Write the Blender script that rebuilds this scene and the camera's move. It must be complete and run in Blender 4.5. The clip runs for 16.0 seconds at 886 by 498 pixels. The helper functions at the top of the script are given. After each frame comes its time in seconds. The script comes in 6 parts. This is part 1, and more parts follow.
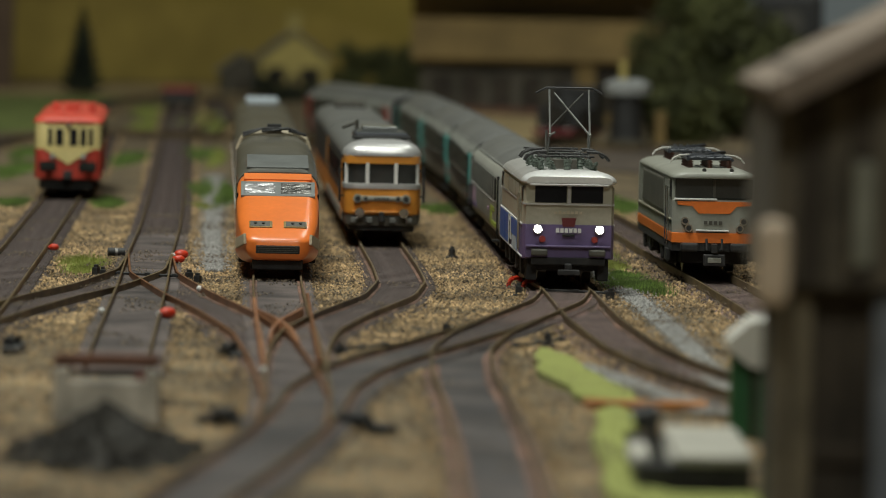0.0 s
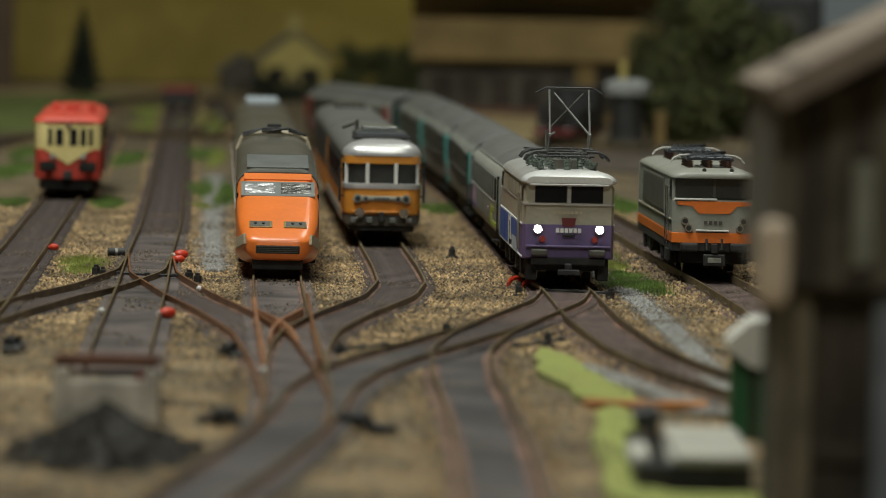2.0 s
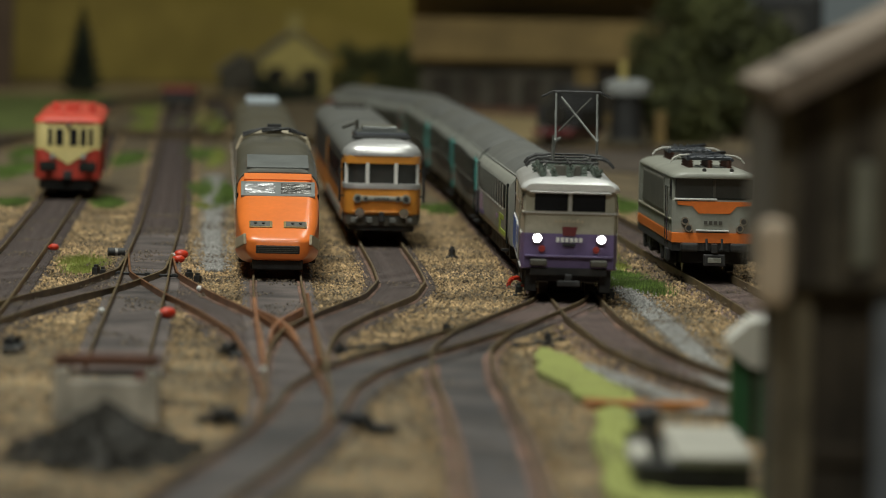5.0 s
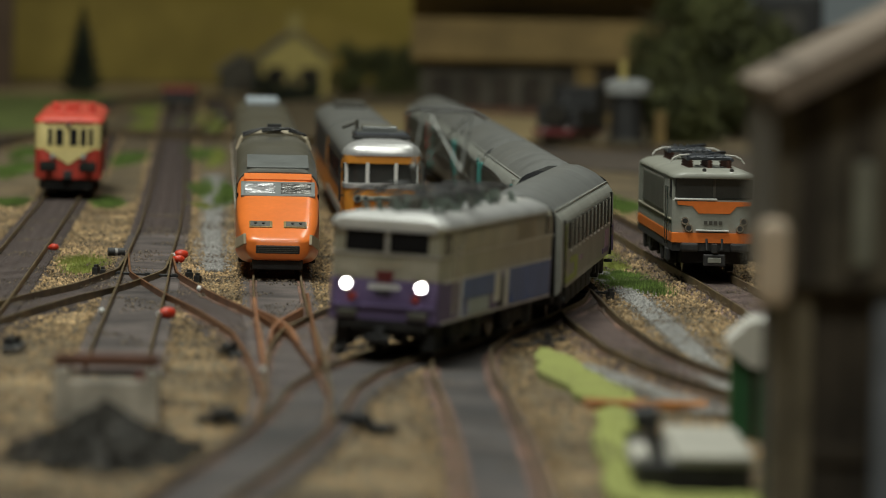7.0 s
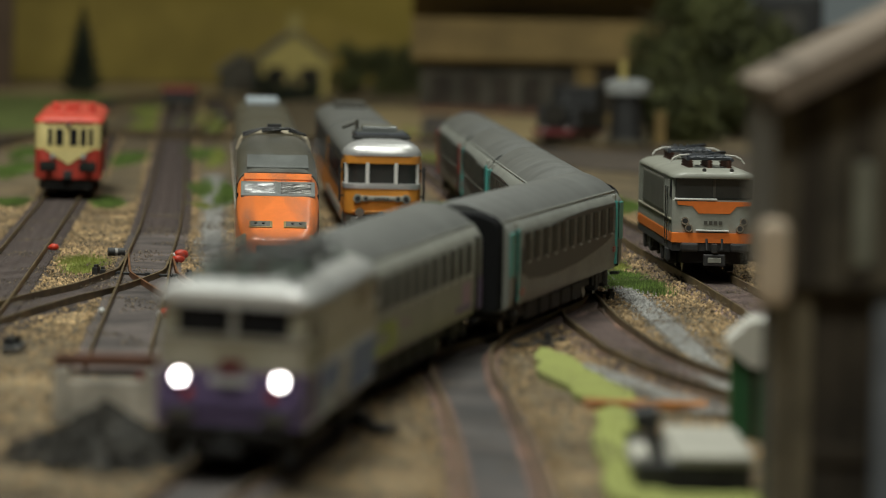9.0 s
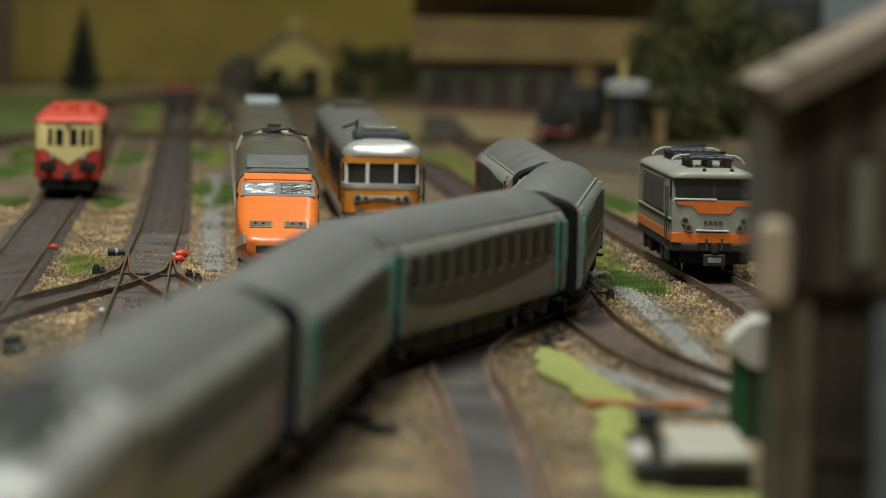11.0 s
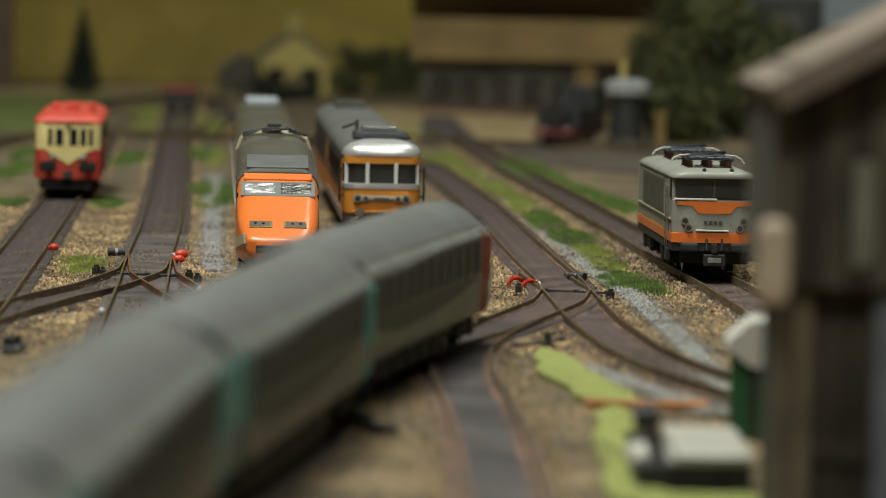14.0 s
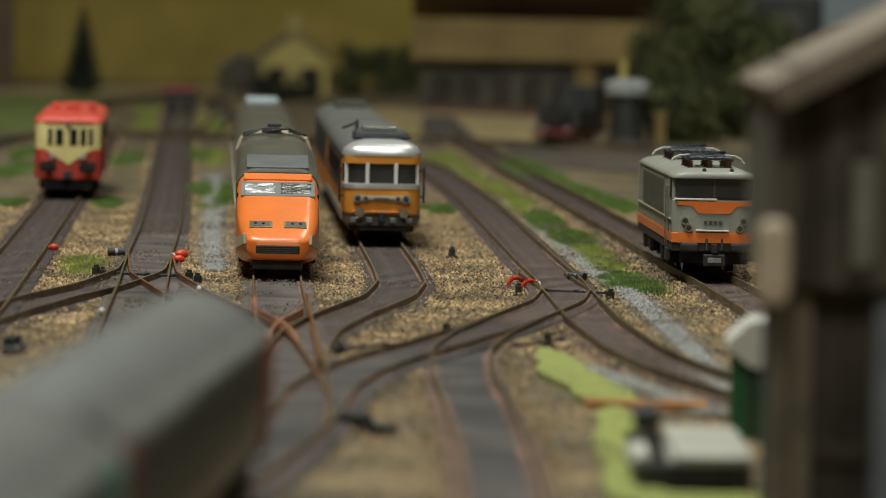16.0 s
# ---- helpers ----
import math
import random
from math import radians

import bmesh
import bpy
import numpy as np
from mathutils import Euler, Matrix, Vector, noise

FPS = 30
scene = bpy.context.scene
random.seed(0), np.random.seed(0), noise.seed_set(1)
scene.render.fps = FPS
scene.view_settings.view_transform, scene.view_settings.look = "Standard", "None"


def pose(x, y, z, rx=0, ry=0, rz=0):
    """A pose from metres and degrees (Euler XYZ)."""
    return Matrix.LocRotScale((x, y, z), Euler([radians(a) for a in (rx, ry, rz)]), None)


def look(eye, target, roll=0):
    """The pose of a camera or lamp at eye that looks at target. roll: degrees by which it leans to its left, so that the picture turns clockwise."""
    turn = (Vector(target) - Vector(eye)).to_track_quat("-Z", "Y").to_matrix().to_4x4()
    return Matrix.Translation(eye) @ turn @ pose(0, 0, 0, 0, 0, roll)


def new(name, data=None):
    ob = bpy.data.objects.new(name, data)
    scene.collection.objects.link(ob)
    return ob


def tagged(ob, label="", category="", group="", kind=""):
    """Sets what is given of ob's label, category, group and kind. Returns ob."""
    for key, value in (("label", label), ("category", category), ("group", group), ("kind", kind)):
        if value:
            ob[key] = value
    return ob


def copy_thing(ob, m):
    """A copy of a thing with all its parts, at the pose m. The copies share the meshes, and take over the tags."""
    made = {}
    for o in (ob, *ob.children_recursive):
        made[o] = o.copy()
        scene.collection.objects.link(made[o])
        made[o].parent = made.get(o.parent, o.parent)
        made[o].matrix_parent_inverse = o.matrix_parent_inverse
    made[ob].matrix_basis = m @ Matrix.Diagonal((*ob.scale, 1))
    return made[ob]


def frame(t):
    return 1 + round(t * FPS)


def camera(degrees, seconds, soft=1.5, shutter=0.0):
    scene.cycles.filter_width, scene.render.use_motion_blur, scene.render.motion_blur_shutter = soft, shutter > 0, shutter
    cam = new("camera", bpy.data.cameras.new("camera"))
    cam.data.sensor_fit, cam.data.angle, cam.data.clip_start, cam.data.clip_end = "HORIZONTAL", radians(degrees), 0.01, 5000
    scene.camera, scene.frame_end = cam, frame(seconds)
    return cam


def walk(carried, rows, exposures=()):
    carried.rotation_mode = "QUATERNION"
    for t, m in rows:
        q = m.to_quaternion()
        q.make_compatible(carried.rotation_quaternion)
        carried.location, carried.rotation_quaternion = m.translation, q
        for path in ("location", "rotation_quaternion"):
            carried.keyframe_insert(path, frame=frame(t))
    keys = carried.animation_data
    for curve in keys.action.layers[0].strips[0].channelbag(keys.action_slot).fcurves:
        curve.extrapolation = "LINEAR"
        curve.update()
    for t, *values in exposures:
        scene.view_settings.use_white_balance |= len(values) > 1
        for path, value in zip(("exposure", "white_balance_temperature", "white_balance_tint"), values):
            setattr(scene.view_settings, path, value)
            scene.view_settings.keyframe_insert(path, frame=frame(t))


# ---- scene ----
cam = camera(9.243, 16.0, soft=0.95)
EYE = pose(0, 0, 0.1082, 90 - 2.75, 0, 0) @ pose(0, 0, 0, 0, 0, 1.2)
walk(cam, [(0, EYE), (16.0, EYE)], [(0, 0.22), (7.0, 0.22), (9.0, 0.34), (12.0, 0.55), (13.0, 0.58), (14.5, 0.52), (16.0, 0.42)])
# long lens, wide open
cam.data.dof.use_dof = True
cam.data.dof.focus_distance = 2.07
cam.data.dof.aperture_fstop = 22.5

# ---------------------------------------------------------------- light
world = bpy.data.worlds.new("hall_air")
scene.world = world
world.use_nodes = True
world.node_tree.nodes["Background"].inputs[0].default_value = (1.0, 0.9, 0.75, 1)
world.node_tree.nodes["Background"].inputs[1].default_value = 0.05


def area(name, at, to, sx, sy, power, colour):
    data = bpy.data.lights.new(name, "AREA")
    data.shape, data.size, data.size_y, data.energy, data.color = "RECTANGLE", sx, sy, power, colour
    ob = new(name, data)
    ob.matrix_world = look(at, to)
    return ob


TUBE = (0.955, 1.0, 0.92)
area("hall_lamp", (-0.45, 1.75, 2.3), (0.0, 2.0, 0), 1.2, 0.5, 48, TUBE)
area("hall_lamp", (0.5, 3.6, 2.5), (0.2, 3.6, 0), 1.5, 0.6, 12, TUBE)
# added fill from behind the camera for dark front faces; no known fixture
area("hall_lamp", (0.1, -0.7, 2.2), (0.0, 1.8, 0), 1.2, 0.5, 20, TUBE)


# ---------------------------------------------------------------- materials
def mat(name, col, rough=0.5, metal=0.0, var=0.15, scale=120.0, bump=0.1, depth=0.0004, coat=0.0, dirt=None, emit=0.0, fine=None, island=None, spec=0.5, stain=None):
    """Principled surface: broad stains, fine grain and relief, in object space."""
    m = bpy.data.materials.new(name)
    m.use_nodes = True
    nt = m.node_tree
    b = nt.nodes["Principled BSDF"]
    co = nt.nodes.new("ShaderNodeTexCoord")
    n1 = nt.nodes.new("ShaderNodeTexNoise")
    n1.inputs["Scale"].default_value, n1.inputs["Detail"].default_value = scale, 5
    n2 = nt.nodes.new("ShaderNodeTexNoise")
    n2.inputs["Scale"].default_value, n2.inputs["Detail"].default_value = fine or scale * 9, 3
    for n in (n1, n2):
        nt.links.new(co.outputs["Object"], n.inputs["Vector"])
    add = nt.nodes.new("ShaderNodeMath")
    add.operation = "MULTIPLY_ADD"
    add.inputs[1].default_value = 0.45
    nt.links.new(n2.outputs["Fac"], add.inputs[0])
    nt.links.new(n1.outputs["Fac"], add.inputs[2])
    ramp = nt.nodes.new("ShaderNodeMapRange")
    ramp.inputs["From Min"].default_value, ramp.inputs["From Max"].default_value = 0.45, 1.0
    nt.links.new(add.outputs[0], ramp.inputs["Value"])
    mix = nt.nodes.new("ShaderNodeMix")
    mix.data_type = "RGBA"
    d = dirt or [c * (1 - 2.2 * var) for c in col]
    mix.inputs[6].default_value = (*[max(0, v) for v in d], 1)
    mix.inputs[7].default_value = (*[min(1, c * (1 + var)) for c in col], 1)
    nt.links.new(ramp.outputs["Result"], mix.inputs[0])
    nt.links.new(mix.outputs[2], b.inputs["Base Color"])
    b.inputs["Roughness"].default_value, b.inputs["Metallic"].default_value = rough, metal
    b.inputs["Coat Weight"].default_value = coat
    b.inputs["Specular IOR Level"].default_value = spec
    b.inputs["Coat Roughness"].default_value = 0.12
    if bump:
        bp = nt.nodes.new("ShaderNodeBump")
        bp.inputs["Strength"].default_value, bp.inputs["Distance"].default_value = bump, depth
        nt.links.new(add.outputs[0], bp.inputs["Height"])
        nt.links.new(bp.outputs["Normal"], b.inputs["Normal"])
    last = mix.outputs[2]
    if stain:
        # broad blotches of dirt
        n3 = nt.nodes.new("ShaderNodeTexNoise")
        n3.inputs["Scale"].default_value, n3.inputs["Detail"].default_value, n3.inputs["Roughness"].default_value = stain, 6, 0.65
        nt.links.new(co.outputs["Object"], n3.inputs["Vector"])
        m3 = nt.nodes.new("ShaderNodeMapRange")
        m3.inputs["From Min"].default_value, m3.inputs["From Max"].default_value = 0.35, 0.65
        m3.inputs["To Min"].default_value, m3.inputs["To Max"].default_value = 0.45, 1.35
        nt.links.new(n3.outputs["Fac"], m3.inputs["Value"])
        h3 = nt.nodes.new("ShaderNodeHueSaturation")
        nt.links.new(m3.outputs["Result"], h3.inputs["Value"])
        nt.links.new(last, h3.inputs["Color"])
        nt.links.new(h3.outputs["Color"], b.inputs["Base Color"])
        last = h3.outputs["Color"]
    if island:
        # each loose piece takes a shade of its own
        gi = nt.nodes.new("ShaderNodeNewGeometry")
        hs = nt.nodes.new("ShaderNodeHueSaturation")
        mr = nt.nodes.new("ShaderNodeMapRange")
        mr.inputs["To Min"].default_value, mr.inputs["To Max"].default_value = island
        nt.links.new(gi.outputs["Random Per Island"], mr.inputs["Value"])
        nt.links.new(mr.outputs["Result"], hs.inputs["Value"])
        nt.links.new(last, hs.inputs["Color"])
        nt.links.new(hs.outputs["Color"], b.inputs["Base Color"])
    if emit:
        b.inputs["Emission Color"].default_value = (*col, 1)
        b.inputs["Emission Strength"].default_value = emit
    return m


def glass_mat(name, col=(0.016, 0.016, 0.018), rough=0.22, spec=0.14):
    return mat(name, col, rough, var=0.1, bump=0, spec=spec)


M = {
    "earth": mat("earth_ballast", (0.175, 0.124, 0.064), 0.95, var=0.35, scale=38, bump=0.9, depth=0.0012, dirt=(0.085, 0.07, 0.045), fine=900, stain=20),
    "stone": mat("ballast_stone", (0.36, 0.245, 0.125), 0.9, var=0.25, scale=60, bump=0.3, island=(0.2, 1.9), stain=20),
    "bed": mat("track_bed", (0.104, 0.082, 0.074), 0.9, var=0.4, scale=55, bump=0.6, depth=0.0008, dirt=(0.032, 0.026, 0.024), fine=420, stain=26),
    "bedgrey": mat("track_bed_grey", (0.062, 0.050, 0.044), 0.9, var=0.4, scale=40, bump=0.6, depth=0.0008, dirt=(0.035, 0.033, 0.034), fine=500, stain=18),
    "bedred": mat("track_bed_red", (0.225, 0.145, 0.122), 0.9, var=0.4, scale=40, bump=0.6, depth=0.0008, dirt=(0.07, 0.045, 0.04), fine=500, stain=26),
    "sleeper": mat("sleeper_wood", (0.095, 0.068, 0.060), 0.85, var=0.35, scale=300, bump=0.5),
    "rail": mat("rusty_rail", (0.175, 0.125, 0.060), 0.5, 0.35, var=0.3, scale=80, bump=0.3, dirt=(0.045, 0.032, 0.02)),
    "copper": mat("worn_copper", (0.42, 0.20, 0.10), 0.45, 0.35, var=0.3, scale=60, bump=0.2, dirt=(0.2, 0.09, 0.05)),
    "railnew": mat("copper_rail", (0.30, 0.14, 0.07), 0.4, 0.5, var=0.25, scale=80, bump=0.2),
    "black": mat("black_plastic", (0.032, 0.031, 0.030), 0.55, var=0.3, scale=200, bump=0.2),
    "under": mat("underframe", (0.024, 0.022, 0.020), 0.7, var=0.4, scale=200, bump=0.4),
    "steel": mat("wheel_steel", (0.3, 0.28, 0.26), 0.35, 0.9, var=0.2, scale=200),
    "chrome": mat("bright_metal", (0.75, 0.75, 0.75), 0.18, 1.0, var=0.05, scale=200, bump=0),
    "dark_glass": glass_mat("dark_glass"),
    "coach_glass": glass_mat("coach_glass", (0.032, 0.033, 0.028), 0.4, 0.04),
    "cab_glass": glass_mat("cab_glass", (0.05, 0.05, 0.046), 0.15, 0.5),
    "orange": mat("orange_paint", (0.83, 0.20, 0.035), 0.32, var=0.06, scale=60, bump=0.04, coat=0.3),
    "orange2": mat("deep_orange_paint", (0.70, 0.28, 0.04), 0.38, var=0.12, scale=60, bump=0.05, coat=0.2),
    "tgv_grey": mat("dark_grey_paint", (0.105, 0.10, 0.082), 0.42, var=0.15, scale=60, bump=0.06, coat=0.2),
    "cream": mat("cream_paint", (0.68, 0.56, 0.24), 0.45, var=0.08, scale=60, bump=0.05),
    "beige": mat("beige_paint", (0.55, 0.47, 0.33), 0.45, var=0.1, scale=60, bump=0.05),
    "red": mat("red_paint", (0.42, 0.045, 0.028), 0.42, var=0.1, scale=60, bump=0.05),
    "redroof": mat("red_roof_paint", (0.66, 0.085, 0.05), 0.5, var=0.1, scale=60, bump=0.05),
    "silver": mat("silver_paint", (0.66, 0.65, 0.63), 0.34, 0.55, var=0.08, scale=80, bump=0.04),
    "warmgrey": mat("warm_grey_paint", (0.44, 0.41, 0.31), 0.36, 0.1, var=0.1, scale=80, bump=0.05),
    "purple": mat("violet_paint", (0.145, 0.105, 0.22), 0.42, var=0.1, scale=80, bump=0.05),
    "blue": mat("blue_paint", (0.05, 0.13, 0.42), 0.4, var=0.1, scale=80, bump=0.05),
    "white": mat("white_paint", (0.78, 0.77, 0.73), 0.45, var=0.06, scale=80, bump=0.05),
    "concrete_grey": mat("concrete_grey_paint", (0.29, 0.29, 0.245), 0.45, var=0.1, scale=80, bump=0.05),
    "coachgrey": mat("coach_grey_paint", (0.265, 0.27, 0.242), 0.5, var=0.12, scale=50, bump=0.05, spec=0.3),
    "coachroof": mat("coach_roof_paint", (0.155, 0.156, 0.147), 0.46, var=0.15, scale=50, bump=0.08),
    "coachband": mat("dark_window_band", (0.032, 0.033, 0.03), 0.5, var=0.2, scale=60, bump=0.03, spec=0.0),
    "turq": mat("turquoise_paint", (0.07, 0.37, 0.33), 0.42, var=0.1, scale=80, bump=0.04),
    "doorred": mat("dark_red_paint", (0.36, 0.055, 0.04), 0.45, var=0.12, scale=80, bump=0.04),
    "lamp": mat("lit_lamp", (1.0, 0.97, 0.95), 0.3, bump=0, var=0, emit=14),
    "lens": mat("lamp_lens", (0.55, 0.55, 0.55), 0.1, 0.3, bump=0, var=0.05, coat=0.6),
    "grass": mat("grass_fibre", (0.16, 0.25, 0.05), 0.9, var=0.35, scale=60, bump=0, island=(0.5, 1.5)),
    "lime": mat("lime_turf", (0.30, 0.34, 0.07), 0.95, var=0.3, scale=80, bump=0.9, depth=0.001, fine=1200),
    "limebright": mat("bright_lime_turf", (0.255, 0.275, 0.07), 0.95, var=0.1, scale=80, bump=0.3, depth=0.001, fine=1200),
    "path": mat("grey_grit", (0.30, 0.29, 0.27), 0.95, var=0.25, scale=120, bump=0.8, depth=0.0008, fine=1500),
    "wall_yellow": mat("backdrop_paint", (0.33, 0.245, 0.045), 0.9, var=0.3, scale=1.6, bump=0.1, fine=6, dirt=(0.17, 0.13, 0.03)),
    "timber": mat("dark_timber", (0.055, 0.042, 0.028), 0.85, var=0.35, scale=60, bump=0.5, fine=500),
    "timber_grey": mat("greyed_timber", (0.115, 0.095, 0.065), 0.85, var=0.3, scale=60, bump=0.5, fine=500),
    "timber2": mat("weathered_timber", (0.20, 0.165, 0.105), 0.85, var=0.3, scale=60, bump=0.5, fine=500),
    "roofgrey": mat("roof_slate", (0.24, 0.185, 0.14), 0.85, var=0.2, scale=60, bump=0.4),
    "plaster": mat("ochre_plaster", (0.50, 0.40, 0.13), 0.9, var=0.15, scale=20, bump=0.3),
    "tile": mat("brown_tile", (0.22, 0.145, 0.05), 0.85, var=0.2, scale=20, bump=0.4),
    "stonewall": mat("grey_stone", (0.10, 0.088, 0.065), 0.9, var=0.3, scale=20, bump=0.4),
    "silver_highlight": mat("silver_paint_highlight", (0.88, 0.87, 0.84), 0.28, 0.35, var=0.08, scale=80, bump=0.04),
    "mauve": mat("mauve_paint", (0.40, 0.26, 0.36), 0.5, var=0.1, scale=80),
    "coachpillar_sheen": mat("coach_pillar_sheen", (0.13, 0.128, 0.10), 0.3, var=0.25, scale=200, bump=0.05),
    "coachswoosh": mat("coach_sweep_paint", (0.056, 0.056, 0.051), 0.48, var=0.1, scale=50, bump=0.05, spec=0.3),
    "railfoot": mat("rust_stained_chairs", (0.175, 0.092, 0.062), 0.85, var=0.4, scale=70, bump=0.5, dirt=(0.05, 0.035, 0.028), stain=26),
    "limepaint": mat("lime_paint", (0.36, 0.44, 0.06), 0.45, var=0.1, scale=80, bump=0.05),
    "greenmat": mat("green_turf_mat", (0.105, 0.16, 0.035), 0.95, var=0.35, scale=80, bump=0.9, depth=0.001, fine=1200),
    "rubber": mat("black_rubber", (0.012, 0.012, 0.013), 0.8, var=0.1, scale=80, bump=0.05, spec=0.15),
    "coachlow": mat("coach_pale_paint", (0.33, 0.33, 0.29), 0.45, var=0.1, scale=50, bump=0.05, spec=0.3),
    "leaf": mat("leaf", (0.105, 0.112, 0.034), 0.8, var=0.4, scale=20, bump=0),
    "fir": mat("fir_needles", (0.022, 0.032, 0.016), 0.85, var=0.4, scale=40, bump=0),
    "bark": mat("bark", (0.10, 0.07, 0.04), 0.9, var=0.3, scale=60, bump=0.4),
    "hall": mat("hall_wall", (0.3, 0.29, 0.27), 0.9, var=0.1, scale=1, bump=0.05),
    "redplastic": mat("red_plastic", (0.62, 0.05, 0.02), 0.35, var=0.1, scale=200, bump=0.05),
    "green": mat("green_paint", (0.03, 0.14, 0.05), 0.5, var=0.2, scale=80, bump=0.1),
    "coal": mat("coal", (0.026, 0.021, 0.013), 0.85, var=0.4, scale=200, bump=0.8, depth=0.001),
    "rubble": mat("pale_rubble", (0.62, 0.57, 0.49), 0.9, var=0.25, scale=120, bump=0.6),
    "brownwood": mat("red_brown_timber", (0.17, 0.075, 0.045), 0.8, var=0.3, scale=120, bump=0.4),
    "glassgrey": mat("grey_glazing", (0.22, 0.23, 0.22), 0.28, var=0.12, scale=80, bump=0.05, coat=0.5),
    # near-black and white noise that paints reflections into the colour, bright and dim
    "painted_glare": mat("bright_painted_glare", (0.98, 0.97, 1.0), 0.25, 0.5, dirt=(0.03, 0.03, 0.03), scale=240, fine=260, bump=1.0, depth=0.002),
    "painted_glare_dim": mat("dim_painted_glare", (0.30, 0.29, 0.27), 0.25, 0.6, dirt=(0.02, 0.02, 0.02), scale=260, fine=280, bump=1.0, depth=0.002),
    "lampbed": mat("lamp_recess", (0.26, 0.19, 0.06), 0.4, var=0.2, scale=200),
    "paleblue": mat("pale_blue_grey", (0.50, 0.56, 0.60), 0.5, var=0.1, scale=80),
    "skirt": mat("skirt_grey", (0.085, 0.078, 0.062), 0.55, var=0.2, scale=100),
    "insul": mat("brown_insulator", (0.09, 0.035, 0.022), 0.35, var=0.2, scale=200),
    "blacksteel": mat("dark_steel", (0.06, 0.065, 0.075), 0.4, 0.5, var=0.2, scale=200),
    "slate": mat("grey_slate", (0.20, 0.18, 0.14), 0.85, var=0.2, scale=40, bump=0.3),
    "sand": mat("pale_sand", (0.42, 0.31, 0.15), 0.95, var=0.2, scale=15, bump=0.3, fine=200),
    "meadow": mat("meadow_turf", (0.17, 0.21, 0.05), 0.95, var=0.35, scale=25, bump=0.6, depth=0.002, fine=400),
    "turf": mat("green_turf", (0.17, 0.19, 0.055), 0.95, var=0.35, scale=80, bump=0.6, depth=0.001, fine=900),
    "limegrass": mat("yellow_grass_fibre", (0.30, 0.33, 0.08), 0.9, var=0.3, scale=60, bump=0),
    "stone_dark": mat("dark_chip", (0.17, 0.13, 0.09), 0.9, var=0.3, scale=300, island=(0.2, 1.8)),
    "grit": mat("grey_grit_stone", (0.33, 0.32, 0.30), 0.9, var=0.3, scale=300, island=(0.5, 1.5)),
    "hill_ochre": mat("painted_ochre_hill", (0.34, 0.25, 0.055), 0.9, var=0.2, scale=6, bump=0.05, fine=30),
    "hill_green": mat("painted_green_hill", (0.14, 0.135, 0.05), 0.9, var=0.25, scale=6, bump=0.05, fine=30),
    "hill_brown": mat("painted_brown_hill", (0.14, 0.10, 0.05), 0.9, var=0.25, scale=6, bump=0.05, fine=30),
    "roofpale": mat("pale_grey_metal", (0.40, 0.41, 0.40), 0.6, var=0.15, scale=60),
    "drape": mat("brown_drape", (0.13, 0.085, 0.055), 0.9, var=0.2, scale=30),
    "steelblue": mat("blue_grey_steel", (0.22, 0.24, 0.27), 0.5, 0.3, var=0.15, scale=80),
    "paneglass": mat("pale_pane", (0.24, 0.24, 0.19), 0.3, var=0.2, scale=80, bump=0),
    "skin_cream": mat("cream_enamel", (0.66, 0.52, 0.38), 0.5, var=0.08, scale=80),
    "palewood": mat("pale_worn_wood", (0.42, 0.40, 0.34), 0.75, var=0.15, scale=80, bump=0.3),
    "rustwood": mat("rust_wood", (0.46, 0.18, 0.045), 0.85, var=0.3, scale=80, bump=0.3),
    "insgreen": mat("grey_green_insulator", (0.135, 0.165, 0.135), 0.45, var=0.2, scale=200),
    "louvregrey": mat("louvre_grey_paint", (0.16, 0.155, 0.125), 0.5, var=0.15, scale=120),
    "pantgrey": mat("light_grey_metal", (0.21, 0.215, 0.20), 0.45, 0.3, var=0.15, scale=200),
    "maroon": mat("maroon_paint", (0.16, 0.03, 0.03), 0.45, var=0.1, scale=100),
    "dullred": mat("dull_red_lens", (0.30, 0.045, 0.035), 0.3, var=0.1, scale=100),
    "palewhite": mat("off_white_paint", (0.62, 0.60, 0.54), 0.5, var=0.08, scale=80, bump=0.05),
    "cinder": mat("dark_cinder", (0.13, 0.10, 0.075), 0.95, var=0.35, scale=20, bump=0.5, fine=300, stain=8),
    "skyboard": mat("pale_sky_board", (0.357, 0.3995, 0.425), 0.9, var=0.1, scale=2, bump=0),
}


# ---------------------------------------------------------------- mesh helpers
def part(name, bm, material, parent=None, label=""):
    me = bpy.data.meshes.new(name)
    bm.to_mesh(me)
    bm.free()
    me.materials.append(M[material] if isinstance(material, str) else material)
    ob = new(name, me)
    ob.parent = parent
    if label:
        ob["label"] = label
    return ob


def smooth(ob, angle=40):
    """Soft shading with sharp edges above the angle."""
    me = ob.data
    me.polygons.foreach_set("use_smooth", [True] * len(me.polygons))
    bm = bmesh.new()
    bm.from_mesh(me)
    for e in bm.edges:
        if len(e.link_faces) == 2 and e.calc_face_angle(0) > radians(angle):
            e.smooth = False
    bm.to_mesh(me)
    bm.free()
    return ob


def box(x0, x1, y0, y1, z0, z1, bevel=0.0, bm=None, m=None):
    """A box between the bounds, bevelled; appended to bm if given."""
    b = bmesh.new()
    bmesh.ops.create_cube(b, size=1)
    for v in b.verts:
        v.co = ((x0 + x1) / 2 + v.co.x * (x1 - x0), (y0 + y1) / 2 + v.co.y * (y1 - y0), (z0 + z1) / 2 + v.co.z * (z1 - z0))
    if bevel:
        bmesh.ops.bevel(b, geom=b.edges[:], offset=bevel, segments=2, affect="EDGES", profile=0.6)
    return _into(b, bm, m)


